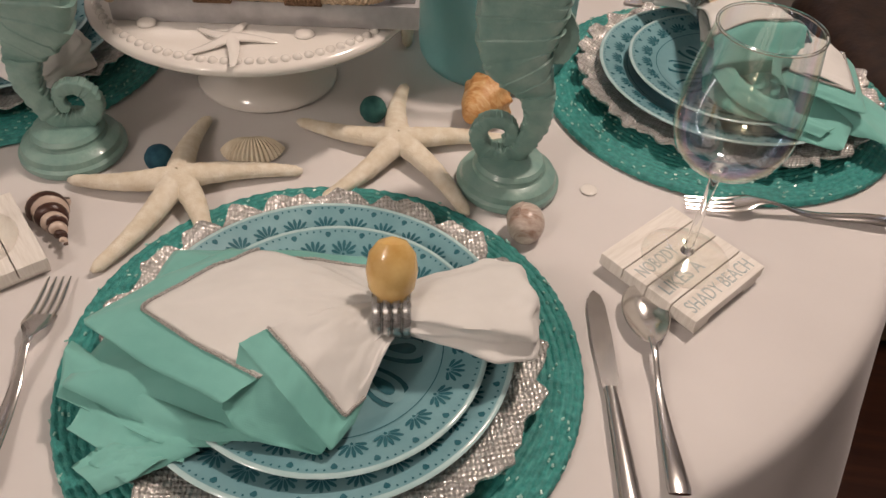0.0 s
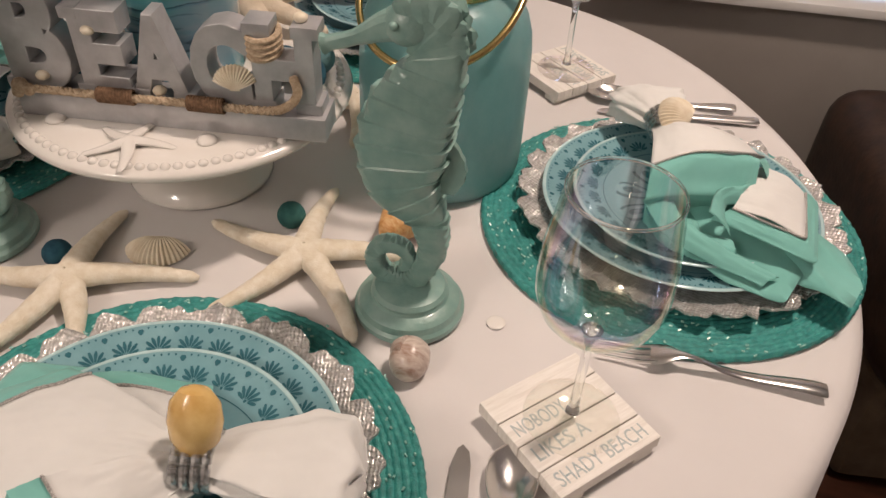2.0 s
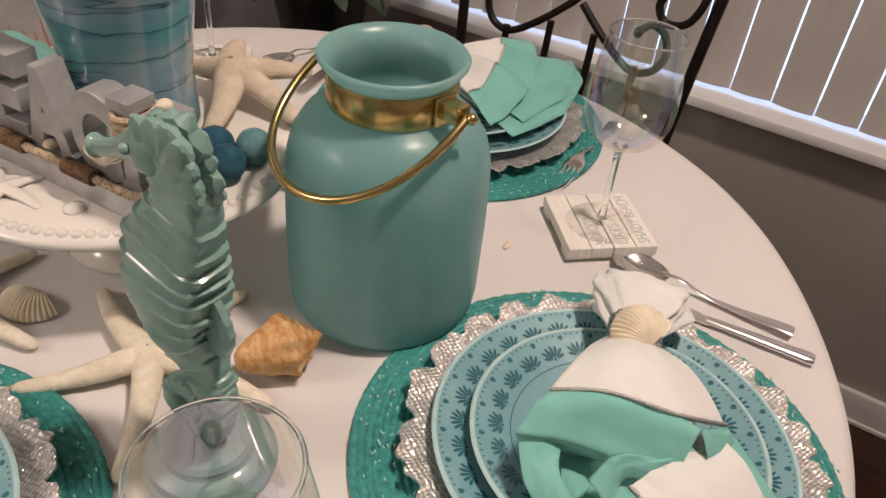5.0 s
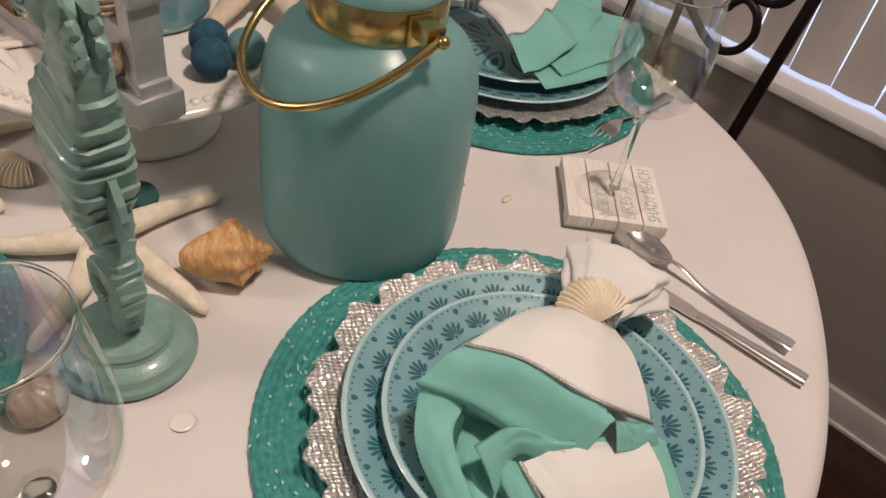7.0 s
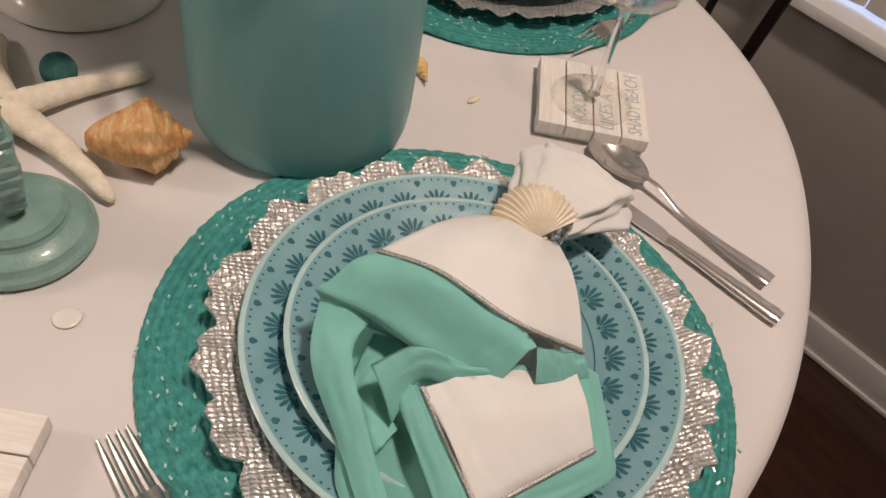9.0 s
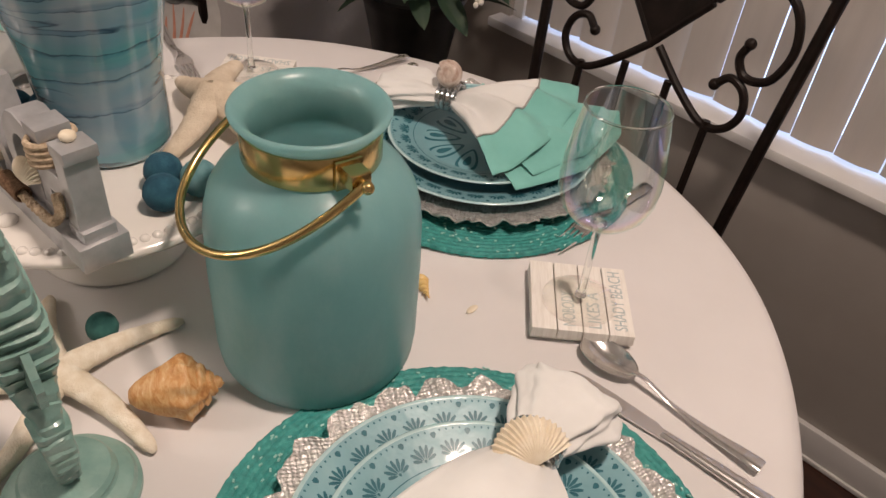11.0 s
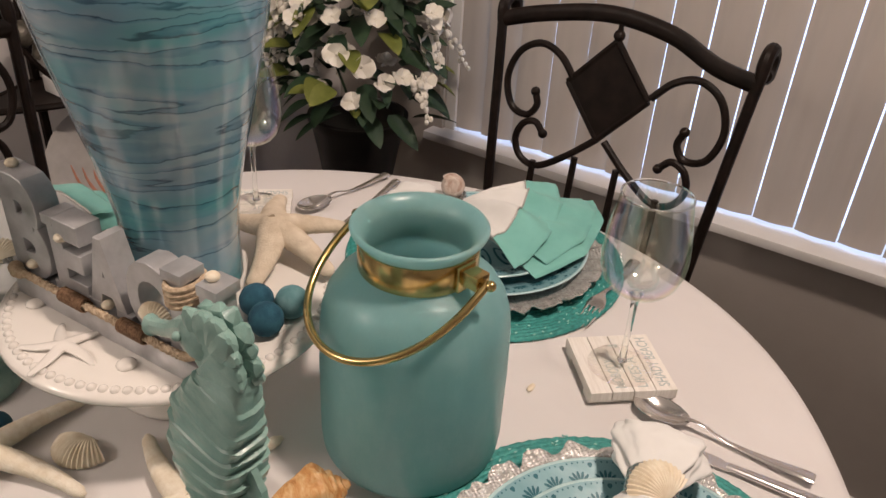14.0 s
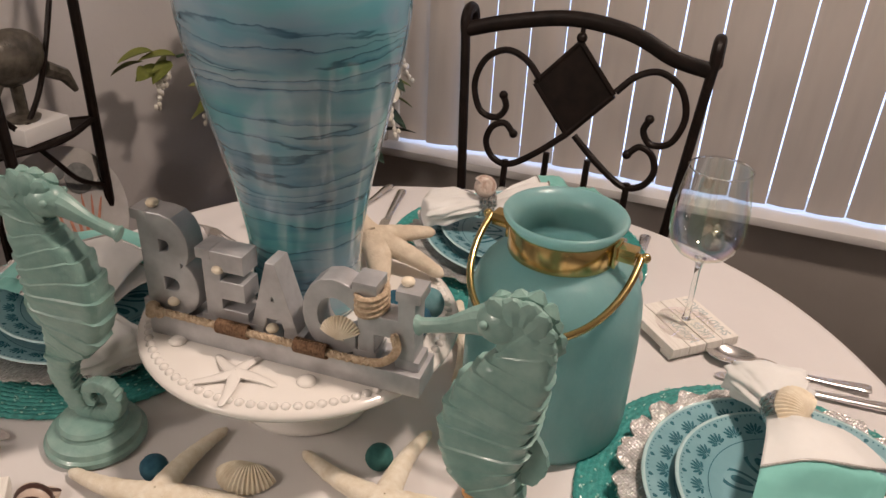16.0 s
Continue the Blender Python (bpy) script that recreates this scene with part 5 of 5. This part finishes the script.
napkin((0.352, 0.768, 0.836), [
    ([(0.345, 0.640, 0.800), (0.368, 0.612, 0.799), (0.428, 0.576, 0.797), (0.480, 0.566, 0.797), (0.500, 0.615, 0.800)], 0.50, 0.006, 2, 0.003, 0.4),
    ([(0.485, 0.600, 0.797), (0.538, 0.578, 0.796), (0.552, 0.612, 0.796), (0.540, 0.655, 0.798)], 0.55, 0.006, 2, 0.003, 2.4)],
    (0.321, 0.847, 0.819), 0.040, "white linen napkin with aqua border draped in loose folds",
    [(ruled([(0.336, 0.752, 0.838), (0.352, 0.760, 0.846), (0.372, 0.772, 0.836)], [(0.340, 0.650, 0.858), (0.378, 0.665, 0.872), (0.424, 0.685, 0.868), (0.450, 0.722, 0.846)], 0.012), "napkin", "field"),
     (ruled([(0.340, 0.650, 0.858), (0.378, 0.665, 0.872), (0.424, 0.685, 0.868), (0.440, 0.690, 0.862)], [(0.340, 0.610, 0.846), (0.372, 0.631, 0.845), (0.418, 0.648, 0.843), (0.441, 0.666, 0.846)], 0.005, 0.002, phase=2), "napteal", "border"),
     (ruled([(0.440, 0.690, 0.862), (0.450, 0.722, 0.846)], [(0.452, 0.684, 0.848), (0.462, 0.722, 0.832)], 0.002), "napteal", "border"),
     (ruled([(0.340, 0.610, 0.846), (0.372, 0.631, 0.845), (0.418, 0.648, 0.843), (0.441, 0.666, 0.846)], [(0.352, 0.640, 0.806), (0.380, 0.655, 0.812), (0.416, 0.668, 0.814), (0.440, 0.680, 0.818)], -0.004, phase=4), "napteal", "border"),
     (ruled([(0.338, 0.616, 0.842), (0.366, 0.594, 0.822), (0.414, 0.586, 0.807), (0.458, 0.576, 0.801)], [(0.364, 0.640, 0.838), (0.379, 0.613, 0.832), (0.422, 0.600, 0.817), (0.472, 0.588, 0.806)], 0.003, phase=5), "napteal", "border"),
     (ruled([(0.366, 0.636, 0.818), (0.392, 0.607, 0.818), (0.432, 0.598, 0.814)], [(0.394, 0.655, 0.812), (0.399, 0.622, 0.816), (0.426, 0.616, 0.816)], 0.003, phase=6), "napteal", "border"),
     (ruled([(0.398, 0.612, 0.846), (0.404, 0.637, 0.854), (0.429, 0.659, 0.852), (0.440, 0.688, 0.846)], [(0.424, 0.612, 0.824), (0.415, 0.634, 0.838), (0.432, 0.650, 0.840), (0.447, 0.690, 0.836)], 0.003, phase=7), "napteal", "border"),
     (ruled([(0.421, 0.631, 0.840), (0.432, 0.662, 0.848), (0.449, 0.717, 0.838)], [(0.490, 0.621, 0.829), (0.492, 0.660, 0.832), (0.495, 0.697, 0.829)], 0.006, phase=8), "napkin", "field"),
     (ruled([(0.421, 0.631, 0.840), (0.490, 0.621, 0.829), (0.495, 0.697, 0.829), (0.449, 0.719, 0.838)], [(0.404, 0.622, 0.832), (0.503, 0.601, 0.818), (0.512, 0.705, 0.818), (0.460, 0.732, 0.830)], 0.001, 0.0, True, 9), "napteal", "border"),
     (tube(polyline([(0.421, 0.631, 0.8412), (0.490, 0.621, 0.8302), (0.495, 0.697, 0.8302)], 60), 0.0015, 6), "stitch", "seam"),
     (tube(spline([(0.340, 0.650, 0.8595), (0.378, 0.665, 0.8735), (0.424, 0.685, 0.8695), (0.450, 0.722, 0.8475)], 60), 0.0014, 6), "stitch", "seam")])
napkin((-0.114, 1.050, 0.832), [
    ([(0.055, 1.020, 0.800), (0.075, 1.110, 0.806), (0.040, 1.215, 0.806), (-0.01, 1.265, 0.804)], 0.40, 0.004, 2, 0.002, 1.0),
    ([(0.050, 1.050, 0.808), (0.058, 1.130, 0.814), (0.026, 1.215, 0.816), (-0.02, 1.245, 0.811)], 0.36, 0.010, 2, 0.002, 2.0),
    ([(0.034, 1.000, 0.812), (0.030, 1.080, 0.824), (-0.012, 1.180, 0.828), (-0.066, 1.240, 0.818)], 0.34, 0.022, 3, 0.006, 0.0)],
    (-0.196, 1.000, 0.822), 0.036, "white linen napkin with aqua border fanned over the plate")
napkin((-0.378, 0.536, 0.832), [
    ([(-0.42, 0.735, 0.800), (-0.53, 0.735, 0.808), (-0.595, 0.645, 0.808), (-0.575, 0.545, 0.802)], 0.36, 0.006, 2, 0.002, 1.0),
    ([(-0.44, 0.715, 0.818), (-0.52, 0.705, 0.836), (-0.565, 0.630, 0.838), (-0.552, 0.545, 0.822)], 0.27, 0.024, 1, 0.004, 0.0)],
    (-0.300, 0.492, 0.826), 0.038, "white linen napkin with aqua border fanned over the plate")

ring_bands((0.080, 0.243, 0.831), 12, M["clear"], "clear cut acrylic napkin ring round a napkin")
ring_bands((0.352, 0.768, 0.838), 112, M["clear"], "clear cut acrylic napkin ring round a napkin")
ring_bands((-0.114, 1.050, 0.834), 30, M["clear"], "clear cut acrylic napkin ring round a napkin")
ring_bands((-0.378, 0.536, 0.834), 150, M["clear"], "clear cut acrylic napkin ring round a napkin")
egg = lathe([(0.0, -0.020), (0.010, -0.0175), (0.0165, -0.009), (0.0185, 0.002), (0.0165, 0.013), (0.010, 0.0205), (0, 0.0235)], 24)
V, F = moved(egg, Matrix.Diagonal((1.0, 0.78, 1.16, 1)))
single("cowrie_shell", (V, F), M["shellyellow"], pose(0.079, 0.250, 0.861, -24, 0, 8), "glossy amber egg-shaped shell on a napkin ring", "shell", "shells on the napkin rings")
single("scallop_shell", scallop(0.0195, 17, 0.62), M["shellwhite"], pose(0.358, 0.757, 0.8580, 30, 0, 62) @ Matrix.Scale(1.06, 4), "cream ribbed scallop shell on a napkin ring", "shell", "shells on the napkin rings")
single("scallop_shell", scallop(0.0215, 17, 0.45), M["shellwhite"], pose(-0.376, 0.536, 0.8535, 20, 14, 60), "cream ribbed scallop shell on a napkin ring", "shell", "shells on the napkin rings")
single("moon_snail_shell", merge(whorl(3.4, 0.0015, 0.0118, 0.010, 0, 14), ball(0.0165, (0, 0.001, -0.012), 18, 12, 0.8)), M["snail"], pose(-0.112, 1.040, 0.866, 62, 0, 36), "pale spiral moon snail shell on a napkin ring", "shell", "shells on the napkin rings", sharp=50)


# ---- chairs ----
def iron_chair(m, label):
    """Back in the x-z plane at y = 0, seat towards -y."""
    ob = thing("dining_chair", m, label, "chair", "chairs round the table")
    lean = lambda z: 0.12 * max(0.0, z - 0.45)
    P = lambda x, z, dy=0.0: (x * 0.94, lean(z) + dy, z * 1.033)
    low = 0.0
    for sx in (-1, 1):
        pts = [P(sx * 0.203, low), P(sx * 0.211, 0.3), P(sx * 0.226, 0.6), P(sx * 0.249, 0.9), P(sx * 0.257, 0.99)]
        part("post", tube(spline(pts, 20), 0.0098, 10), M["iron"], ob)
        cur = [(sx * 0.2416, lean(0.99) + 0.027 - (0.027 - 0.0016 * a) * math.cos(a), 1.031 + (0.027 - 0.0016 * a) * math.sin(a)) for a in [k * 0.40 for k in range(14)]]
        part("scroll_end", tube([P(sx * 0.257, 0.98)] + cur, [0.0098] + [0.0118] * 10 + [0.0125, 0.0135, 0.0135, 0.012], 10), M["iron"], ob)
        part("leg", tube([(sx * 0.20, -0.40, low), (sx * 0.205, -0.39, 0.44)], 0.0125, 10), M["iron"], ob)
    rail = [P(-0.255, 0.985), P(-0.16, 1.010), P(-0.03, 1.030), P(0.09, 1.018), P(0.18, 0.985), P(0.255, 0.972)]
    part("top_rail", tube(spline(rail, 36), 0.0155, 10, 0.6, (0, 1, 0)), M["iron"], ob)
    part("finial", merge(ball(0.0105, P(-0.006, 0.999)), tube([P(-0.006, 0.985), P(-0.006, 1.025)], 0.005, 8)), M["iron"], ob)
    dia = [(-0.006, 0.990), (0.076, 0.905), (-0.008, 0.818), (-0.090, 0.905)]
    n = len(dia)
    V = [Vector(P(x, z, -0.004)) for x, z in dia] + [Vector(P(x, z, 0.004)) for x, z in dia]
    part("diamond_panel", (V, [(0, 1, 2, 3), (7, 6, 5, 4)] + [(i, i + 4, (i + 1) % 4 + 4, (i + 1) % 4) for i in range(4)]), M["iron"], ob, "dark hammered diamond panel", False)
    part("diamond_frame", merge(*[tube([P(*dia[i]), P(*dia[(i + 1) % 4])], 0.0062, 8) for i in range(4)]), M["iron"], ob)
    up = [(-0.080, 0.912), (-0.115, 0.945), (-0.160, 0.958), (-0.205, 0.935), (-0.224, 0.885), (-0.206, 0.836), (-0.168, 0.826), (-0.148, 0.848), (-0.156, 0.872)]
    dn = [(-0.124, 0.800), (-0.146, 0.818), (-0.174, 0.806), (-0.184, 0.774), (-0.164, 0.744), (-0.124, 0.738), (-0.066, 0.772), (-0.008, 0.818)]
    for sx in (-1, 1):
        for run in (up, dn):
            pts = spline([P(-sx * x if sx > 0 else x, z) for x, z in run], 40)
            part("scroll", tube(pts, [0.0068] * 40, 9), M["iron"], ob)
            k = pts[-1] if run is up else pts[0]
            part("scroll_tip", ball(0.0092, k), M["iron"], ob)
    for x in (-0.135, -0.045, 0.045, 0.135):
        part("picket", tube([P(x, 0.745 if abs(x) > 0.1 else 0.775), P(x, 0.46)], 0.0068, 8), M["iron"], ob)
    part("seat_rail", merge(tube([P(-0.21, 0.455), P(0.21, 0.455)], 0.011, 8), tube([(-0.205, -0.39, 0.44), (0.205, -0.39, 0.44)], 0.011, 8)), M["iron"], ob)
    part("seat", box(0.44, 0.40, 0.06, (0, -0.19, 0.475), 0.022, 3), M["brownwood"], ob, "dark brown padded seat")
    return ob


iron_chair(pose(-0.124, 1.434, FLOOR + 0.001, 0, 0, 5.5), "dark bronze wrought iron dining chair with scrolled back")
iron_chair(pose(-0.770, 0.555, FLOOR + 0.001, 0, 0, 97), "dark bronze wrought iron dining chair with scrolled back")

stool = thing("ottoman", pose(1.08, 1.40, FLOOR, 0, 0, 10), "dark brown upholstered ottoman with tan sides by the wall", "ottoman")
part("cushion", box(0.62, 0.66, 0.30, (0, 0, 0.40), 0.09, 5), M["brownwood"], stool, "mottled dark brown cushion", sharp=80)
part("side", box(0.58, 0.62, 0.26, (0, 0, 0.14), 0.03, 3), plain("tan_upholstery", (0.09, 0.06, 0.035), (0.14, 0.10, 0.06), 20, 0.9, 0.4, 300), stool, "tan side")


# ---- flowers in the corner ----
def leaf_mesh(length, width, power=0.75, cup=0.16, droop=0.25):
    V, F = [], []
    n = 8
    for k in range(n + 1):
        s = k / n
        w = width * 0.5 * math.sin(math.pi * min(1.0, s ** power)) ** 0.7 + 0.0004
        z = -droop * length * s * s
        for j, x in enumerate((-w, -0.55 * w, 0, 0.55 * w, w)):
            V.append(Vector((x, length * s, z + cup * abs(x) * (1 + 1.5 * abs(x) / width))))
    for k in range(n):
        for j in range(4):
            a = 5 * k + j
            F.append((a, a + 1, a + 6, a + 5))
    top = [v + Vector((0, 0, 0.0006)) for v in V]
    return merge((V, [tuple(reversed(f)) for f in F]), (top, F))


def blossom_mesh(r):
    """Five broad cupped petals, two of them larger, round a small heart."""
    bits = []
    for k in range(5):
        size = r * (1.0 if k in (1, 4) else 0.82)
        bits.append(moved(leaf_mesh(size, size * 1.25, 1.05, -0.12, -0.20), pose(0, 0, 0, 14 + 9 * (k % 2), 6 * (k - 2), 72 * k)))
    bits.append(ball(r * 0.13, (0, 0, r * 0.08), 8, 6))
    return merge(*bits)


def bud_spray(rr, length):
    bits, P = [], []
    for k in range(11):
        s = k / 10
        P.append(Vector((0.05 * length * math.sin(3 * s), 0.35 * length * s, -length * s * (0.5 + 0.5 * s))))
    bits.append(tube(P, 0.0012, 5))
    for k in range(17):
        s = 0.14 + 0.86 * k / 16
        i = min(9, int(s * 10))
        p = P[i].lerp(P[i + 1], s * 10 - i)
        q = Vector((rr.uniform(-1, 1), rr.uniform(-1, 1), rr.uniform(-0.6, 0.6))).normalized() * 0.011 * (1.3 - 0.7 * s)
        bits.append(ball(0.0070 * (1.2 - 0.5 * s), p + q, 8, 6, 1.25))
    return merge(*bits)


rr = random.Random(11)
plant = thing("flower_arrangement", pose(-0.735, 1.445, 0.44), "white silk blossoms and trailing buds in a black pot", "flowers")
part("pot", lathe([(0, 0), (0.062, 0), (0.07, 0.01), (0.082, 0.09), (0.096, 0.17), (0.108, 0.225), (0.116, 0.24), (0.116, 0.25), (0.106, 0.252), (0.098, 0.235), (0, 0.22)], 40), M["black"], plant, "black glazed pot")
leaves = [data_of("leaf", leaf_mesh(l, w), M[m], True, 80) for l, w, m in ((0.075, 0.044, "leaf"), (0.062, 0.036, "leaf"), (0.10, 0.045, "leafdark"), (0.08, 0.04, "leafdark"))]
flowers = [data_of("blossom", blossom_mesh(r), M["petal"], True, 80) for r in (0.031, 0.025)]
sprays = [data_of("bud_spray", bud_spray(rr, l), M["petal"], True, 80) for l in (0.115, 0.095, 0.135)]


def dome(rr, spread, low, high):
    a, z = rr.uniform(0, TAU), rr.uniform(low, high)
    k = spread * math.sqrt(max(0.05, 1 - ((z - 0.40) / 0.34) ** 2)) * rr.uniform(0.75, 1.05)
    return a, Vector((k * math.cos(a), k * math.sin(a) * 0.95, z))


def hang(data, name, rr, p, a, tilt):
    ob = new(name, data)
    ob.parent = plant
    ob.matrix_local = Matrix.Translation(p) @ pose(0, 0, 0, 0, 0, math.degrees(a) - 90 + rr.uniform(-25, 25)) @ pose(0, 0, 0, tilt, rr.uniform(-25, 25), 0)


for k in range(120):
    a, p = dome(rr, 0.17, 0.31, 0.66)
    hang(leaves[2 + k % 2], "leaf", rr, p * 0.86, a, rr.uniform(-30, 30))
for k in range(46):
    a, p = dome(rr, 0.20, 0.31, 0.64)
    hang(leaves[k % 2], "leaf", rr, p, a, rr.uniform(-40, 25))
for k in range(92):
    a, p = dome(rr, 0.205, 0.31, 0.66)
    hang(flowers[k % 2], "blossom", rr, p, a, -62 + rr.uniform(-22, 22))
for k in range(17):
    a, p = dome(rr, 0.20, 0.33, 0.62)
    hang(sprays[k % 3], "bud_spray", rr, p, a, rr.uniform(-8, 18))
sprig = Vector((-0.20, -0.20, 0.44))
for k in range(7):
    hang(leaves[k % 2], "leaf", rr, sprig + Vector((-0.01 * k, -0.006 * k, rr.uniform(-0.03, 0.02))), 3.9 + rr.uniform(-1.3, 1.3), rr.uniform(-35, 10))
hang(sprays[1], "bud_spray", rr, sprig + Vector((-0.02, -0.01, -0.02)), 3.9, 0)
part("stem", tube(spline([(0, 0, 0.22), (-0.05, -0.05, 0.40), (-0.13, -0.13, 0.46), tuple(sprig)], 14), 0.003, 6), M["leafdark"], plant)

plinth = thing("plant_stand", pose(-0.735, 1.445, FLOOR), "dark woven plant stand under the black pot", "plant stand")
part("top", lathe([(0, 0.43), (0.12, 0.43), (0.128, 0.44), (0.128, 0.462), (0.12, 0.475), (0, 0.4795)], 32), M["twine"], plinth)
for k in range(3):
    a = TAU * k / 3 + 0.4
    part("leg", tube([(0.10 * math.cos(a), 0.10 * math.sin(a), 0.44), (0.14 * math.cos(a), 0.14 * math.sin(a), 0.0)], 0.012, 8), M["iron"], plinth)

# ---- corner rack ----
rack = thing("corner_rack", pose(-1.03, 0.92, FLOOR, 0, 0, 0), "dark iron corner rack with openwork shelves", "rack")
posts = [(0.0, 0.172), (-0.02, -0.20), (-0.13, 0.0)]
for x, y in posts:
    part("post", tube([(x, y, 0), (x, y, 1.75)], 0.0105, 8), M["iron"], rack)
for z in (0.49, 0.81, 1.32):
    ring = [(posts[0][0], posts[0][1], z), (0.05, 0.02, z), (posts[1][0], posts[1][1], z), (posts[2][0], posts[2][1], z), (posts[0][0], posts[0][1], z)]
    part("shelf_rim", merge(tube(spline(ring[:3], 20), 0.007, 8), tube(ring[2:4], 0.007, 8), tube(ring[3:], 0.007, 8)), M["iron"], rack)
    part("shelf", slab([(0.0, 0.165), (0.034, 0.09), (0.044, 0.02), (0.03, -0.07), (-0.02, -0.19), (-0.125, 0.0)], 0.006, z - 0.003), M["iron"], rack, "dark openwork shelf", False)
for z in (0.08, 0.83):
    for s in (1, -1):
        arc = [(-0.01, s * 0.165, z + 0.36), (0.0, s * 0.12, z + 0.22), (0.01, s * 0.06, z + 0.08), (0.015, 0.0, z)]
        part("scroll", tube(spline(arc, 20), 0.0055, 7), M["iron"], rack)
part("scroll", tube(spline([(0.0, 0.165, 0.66), (0.012, 0.10, 0.70), (0.02, 0.05, 0.76), (0.02, 0.02, 0.80)], 16), 0.0055, 7), M["iron"], rack)

turtle = merge(moved(ball(0.062, (0, 0, 0), 20, 12, 0.85), Matrix.Diagonal((0.55, 1.15, 1, 1))), ball(0.026, (0.01, -0.085, -0.022), 12, 8), tube([(0.015, 0.055, -0.03), (0.02, 0.09, -0.05), (0.02, 0.11, -0.085)], [0.016, 0.014, 0.006], 8), tube([(0.015, -0.05, -0.035), (0.02, -0.07, -0.07)], [0.015, 0.008], 8),
               tube([(0, 0, -0.05), (0, 0, -0.11)], 0.012, 10), lathe([(0, -0.118), (0.03, -0.118), (0.032, -0.112), (0.01, -0.106), (0, -0.106)], 20))
single("turtle_statue", turtle, plain("aged_bronze_glaze", (0.05, 0.045, 0.035), (0.17, 0.15, 0.12), 45, 0.35, 0.8, 70, 0.3, dist=0.003), pose(-1.04, 0.945, FLOOR + 0.813 + 0.036 + 0.1185), "bronze toned turtle statue on the rack", "statue")
single("gift_box", box(0.085, 0.105, 0.034, (0, 0, 0.017), 0.003), M["white"], pose(-1.035, 0.955, FLOOR + 0.8145, 0, 0, 4), "cream boxed block on the rack shelf", "box", sharp=30)
dish = thing("decorative_plate", pose(-1.03, 0.985, FLOOR + 0.497 + 0.135, 0, 72, 0) , "pale decorative plate with coral branches and a turtle", "plate")
part("body", lathe([(0, -0.006), (0.10, -0.006), (0.138, 0.006), (0.141, 0.010), (0.137, 0.011), (0.10, 0.0), (0, 0.0)], 48), plain("pale_grey_glaze", (0.50, 0.48, 0.45), (0.62, 0.60, 0.57), 20, 0.25, coat=0.5), dish, "pale glazed plate", sharp=60)
coral = plain("coral_print", (0.50, 0.20, 0.13), (0.62, 0.30, 0.21), 80, 0.5)
for k in range(9):
    a = -0.75 + 0.19 * k
    part("coral_branch", tube(spline([(0.075, 0.01 * (k - 4), 0.0015), (0.02, 0.018 * (k - 4), 0.0015), (-0.03 + 0.012 * (k % 3), 0.021 * (k - 4) + 0.004, 0.0015)], 8), [0.004, 0.004, 0.0036, 0.0034, 0.003, 0.0026, 0.002, 0.001], 6, 0.4, (0, 0, 1)), coral, dish)
part("turtle_print", merge(*[moved(ball(r, (0, 0, 0), 14, 8, 0.12), pose(x, y, 0.003)) for x, y, r in ((-0.06, 0.055, 0.034), (-0.03, 0.10, 0.014), (-0.085, 0.015, 0.014), (-0.095, 0.08, 0.012))]), plain("grey_turtle_print", (0.16, 0.17, 0.17), (0.28, 0.29, 0.28), 70, 0.4), dish, "grey turtle")
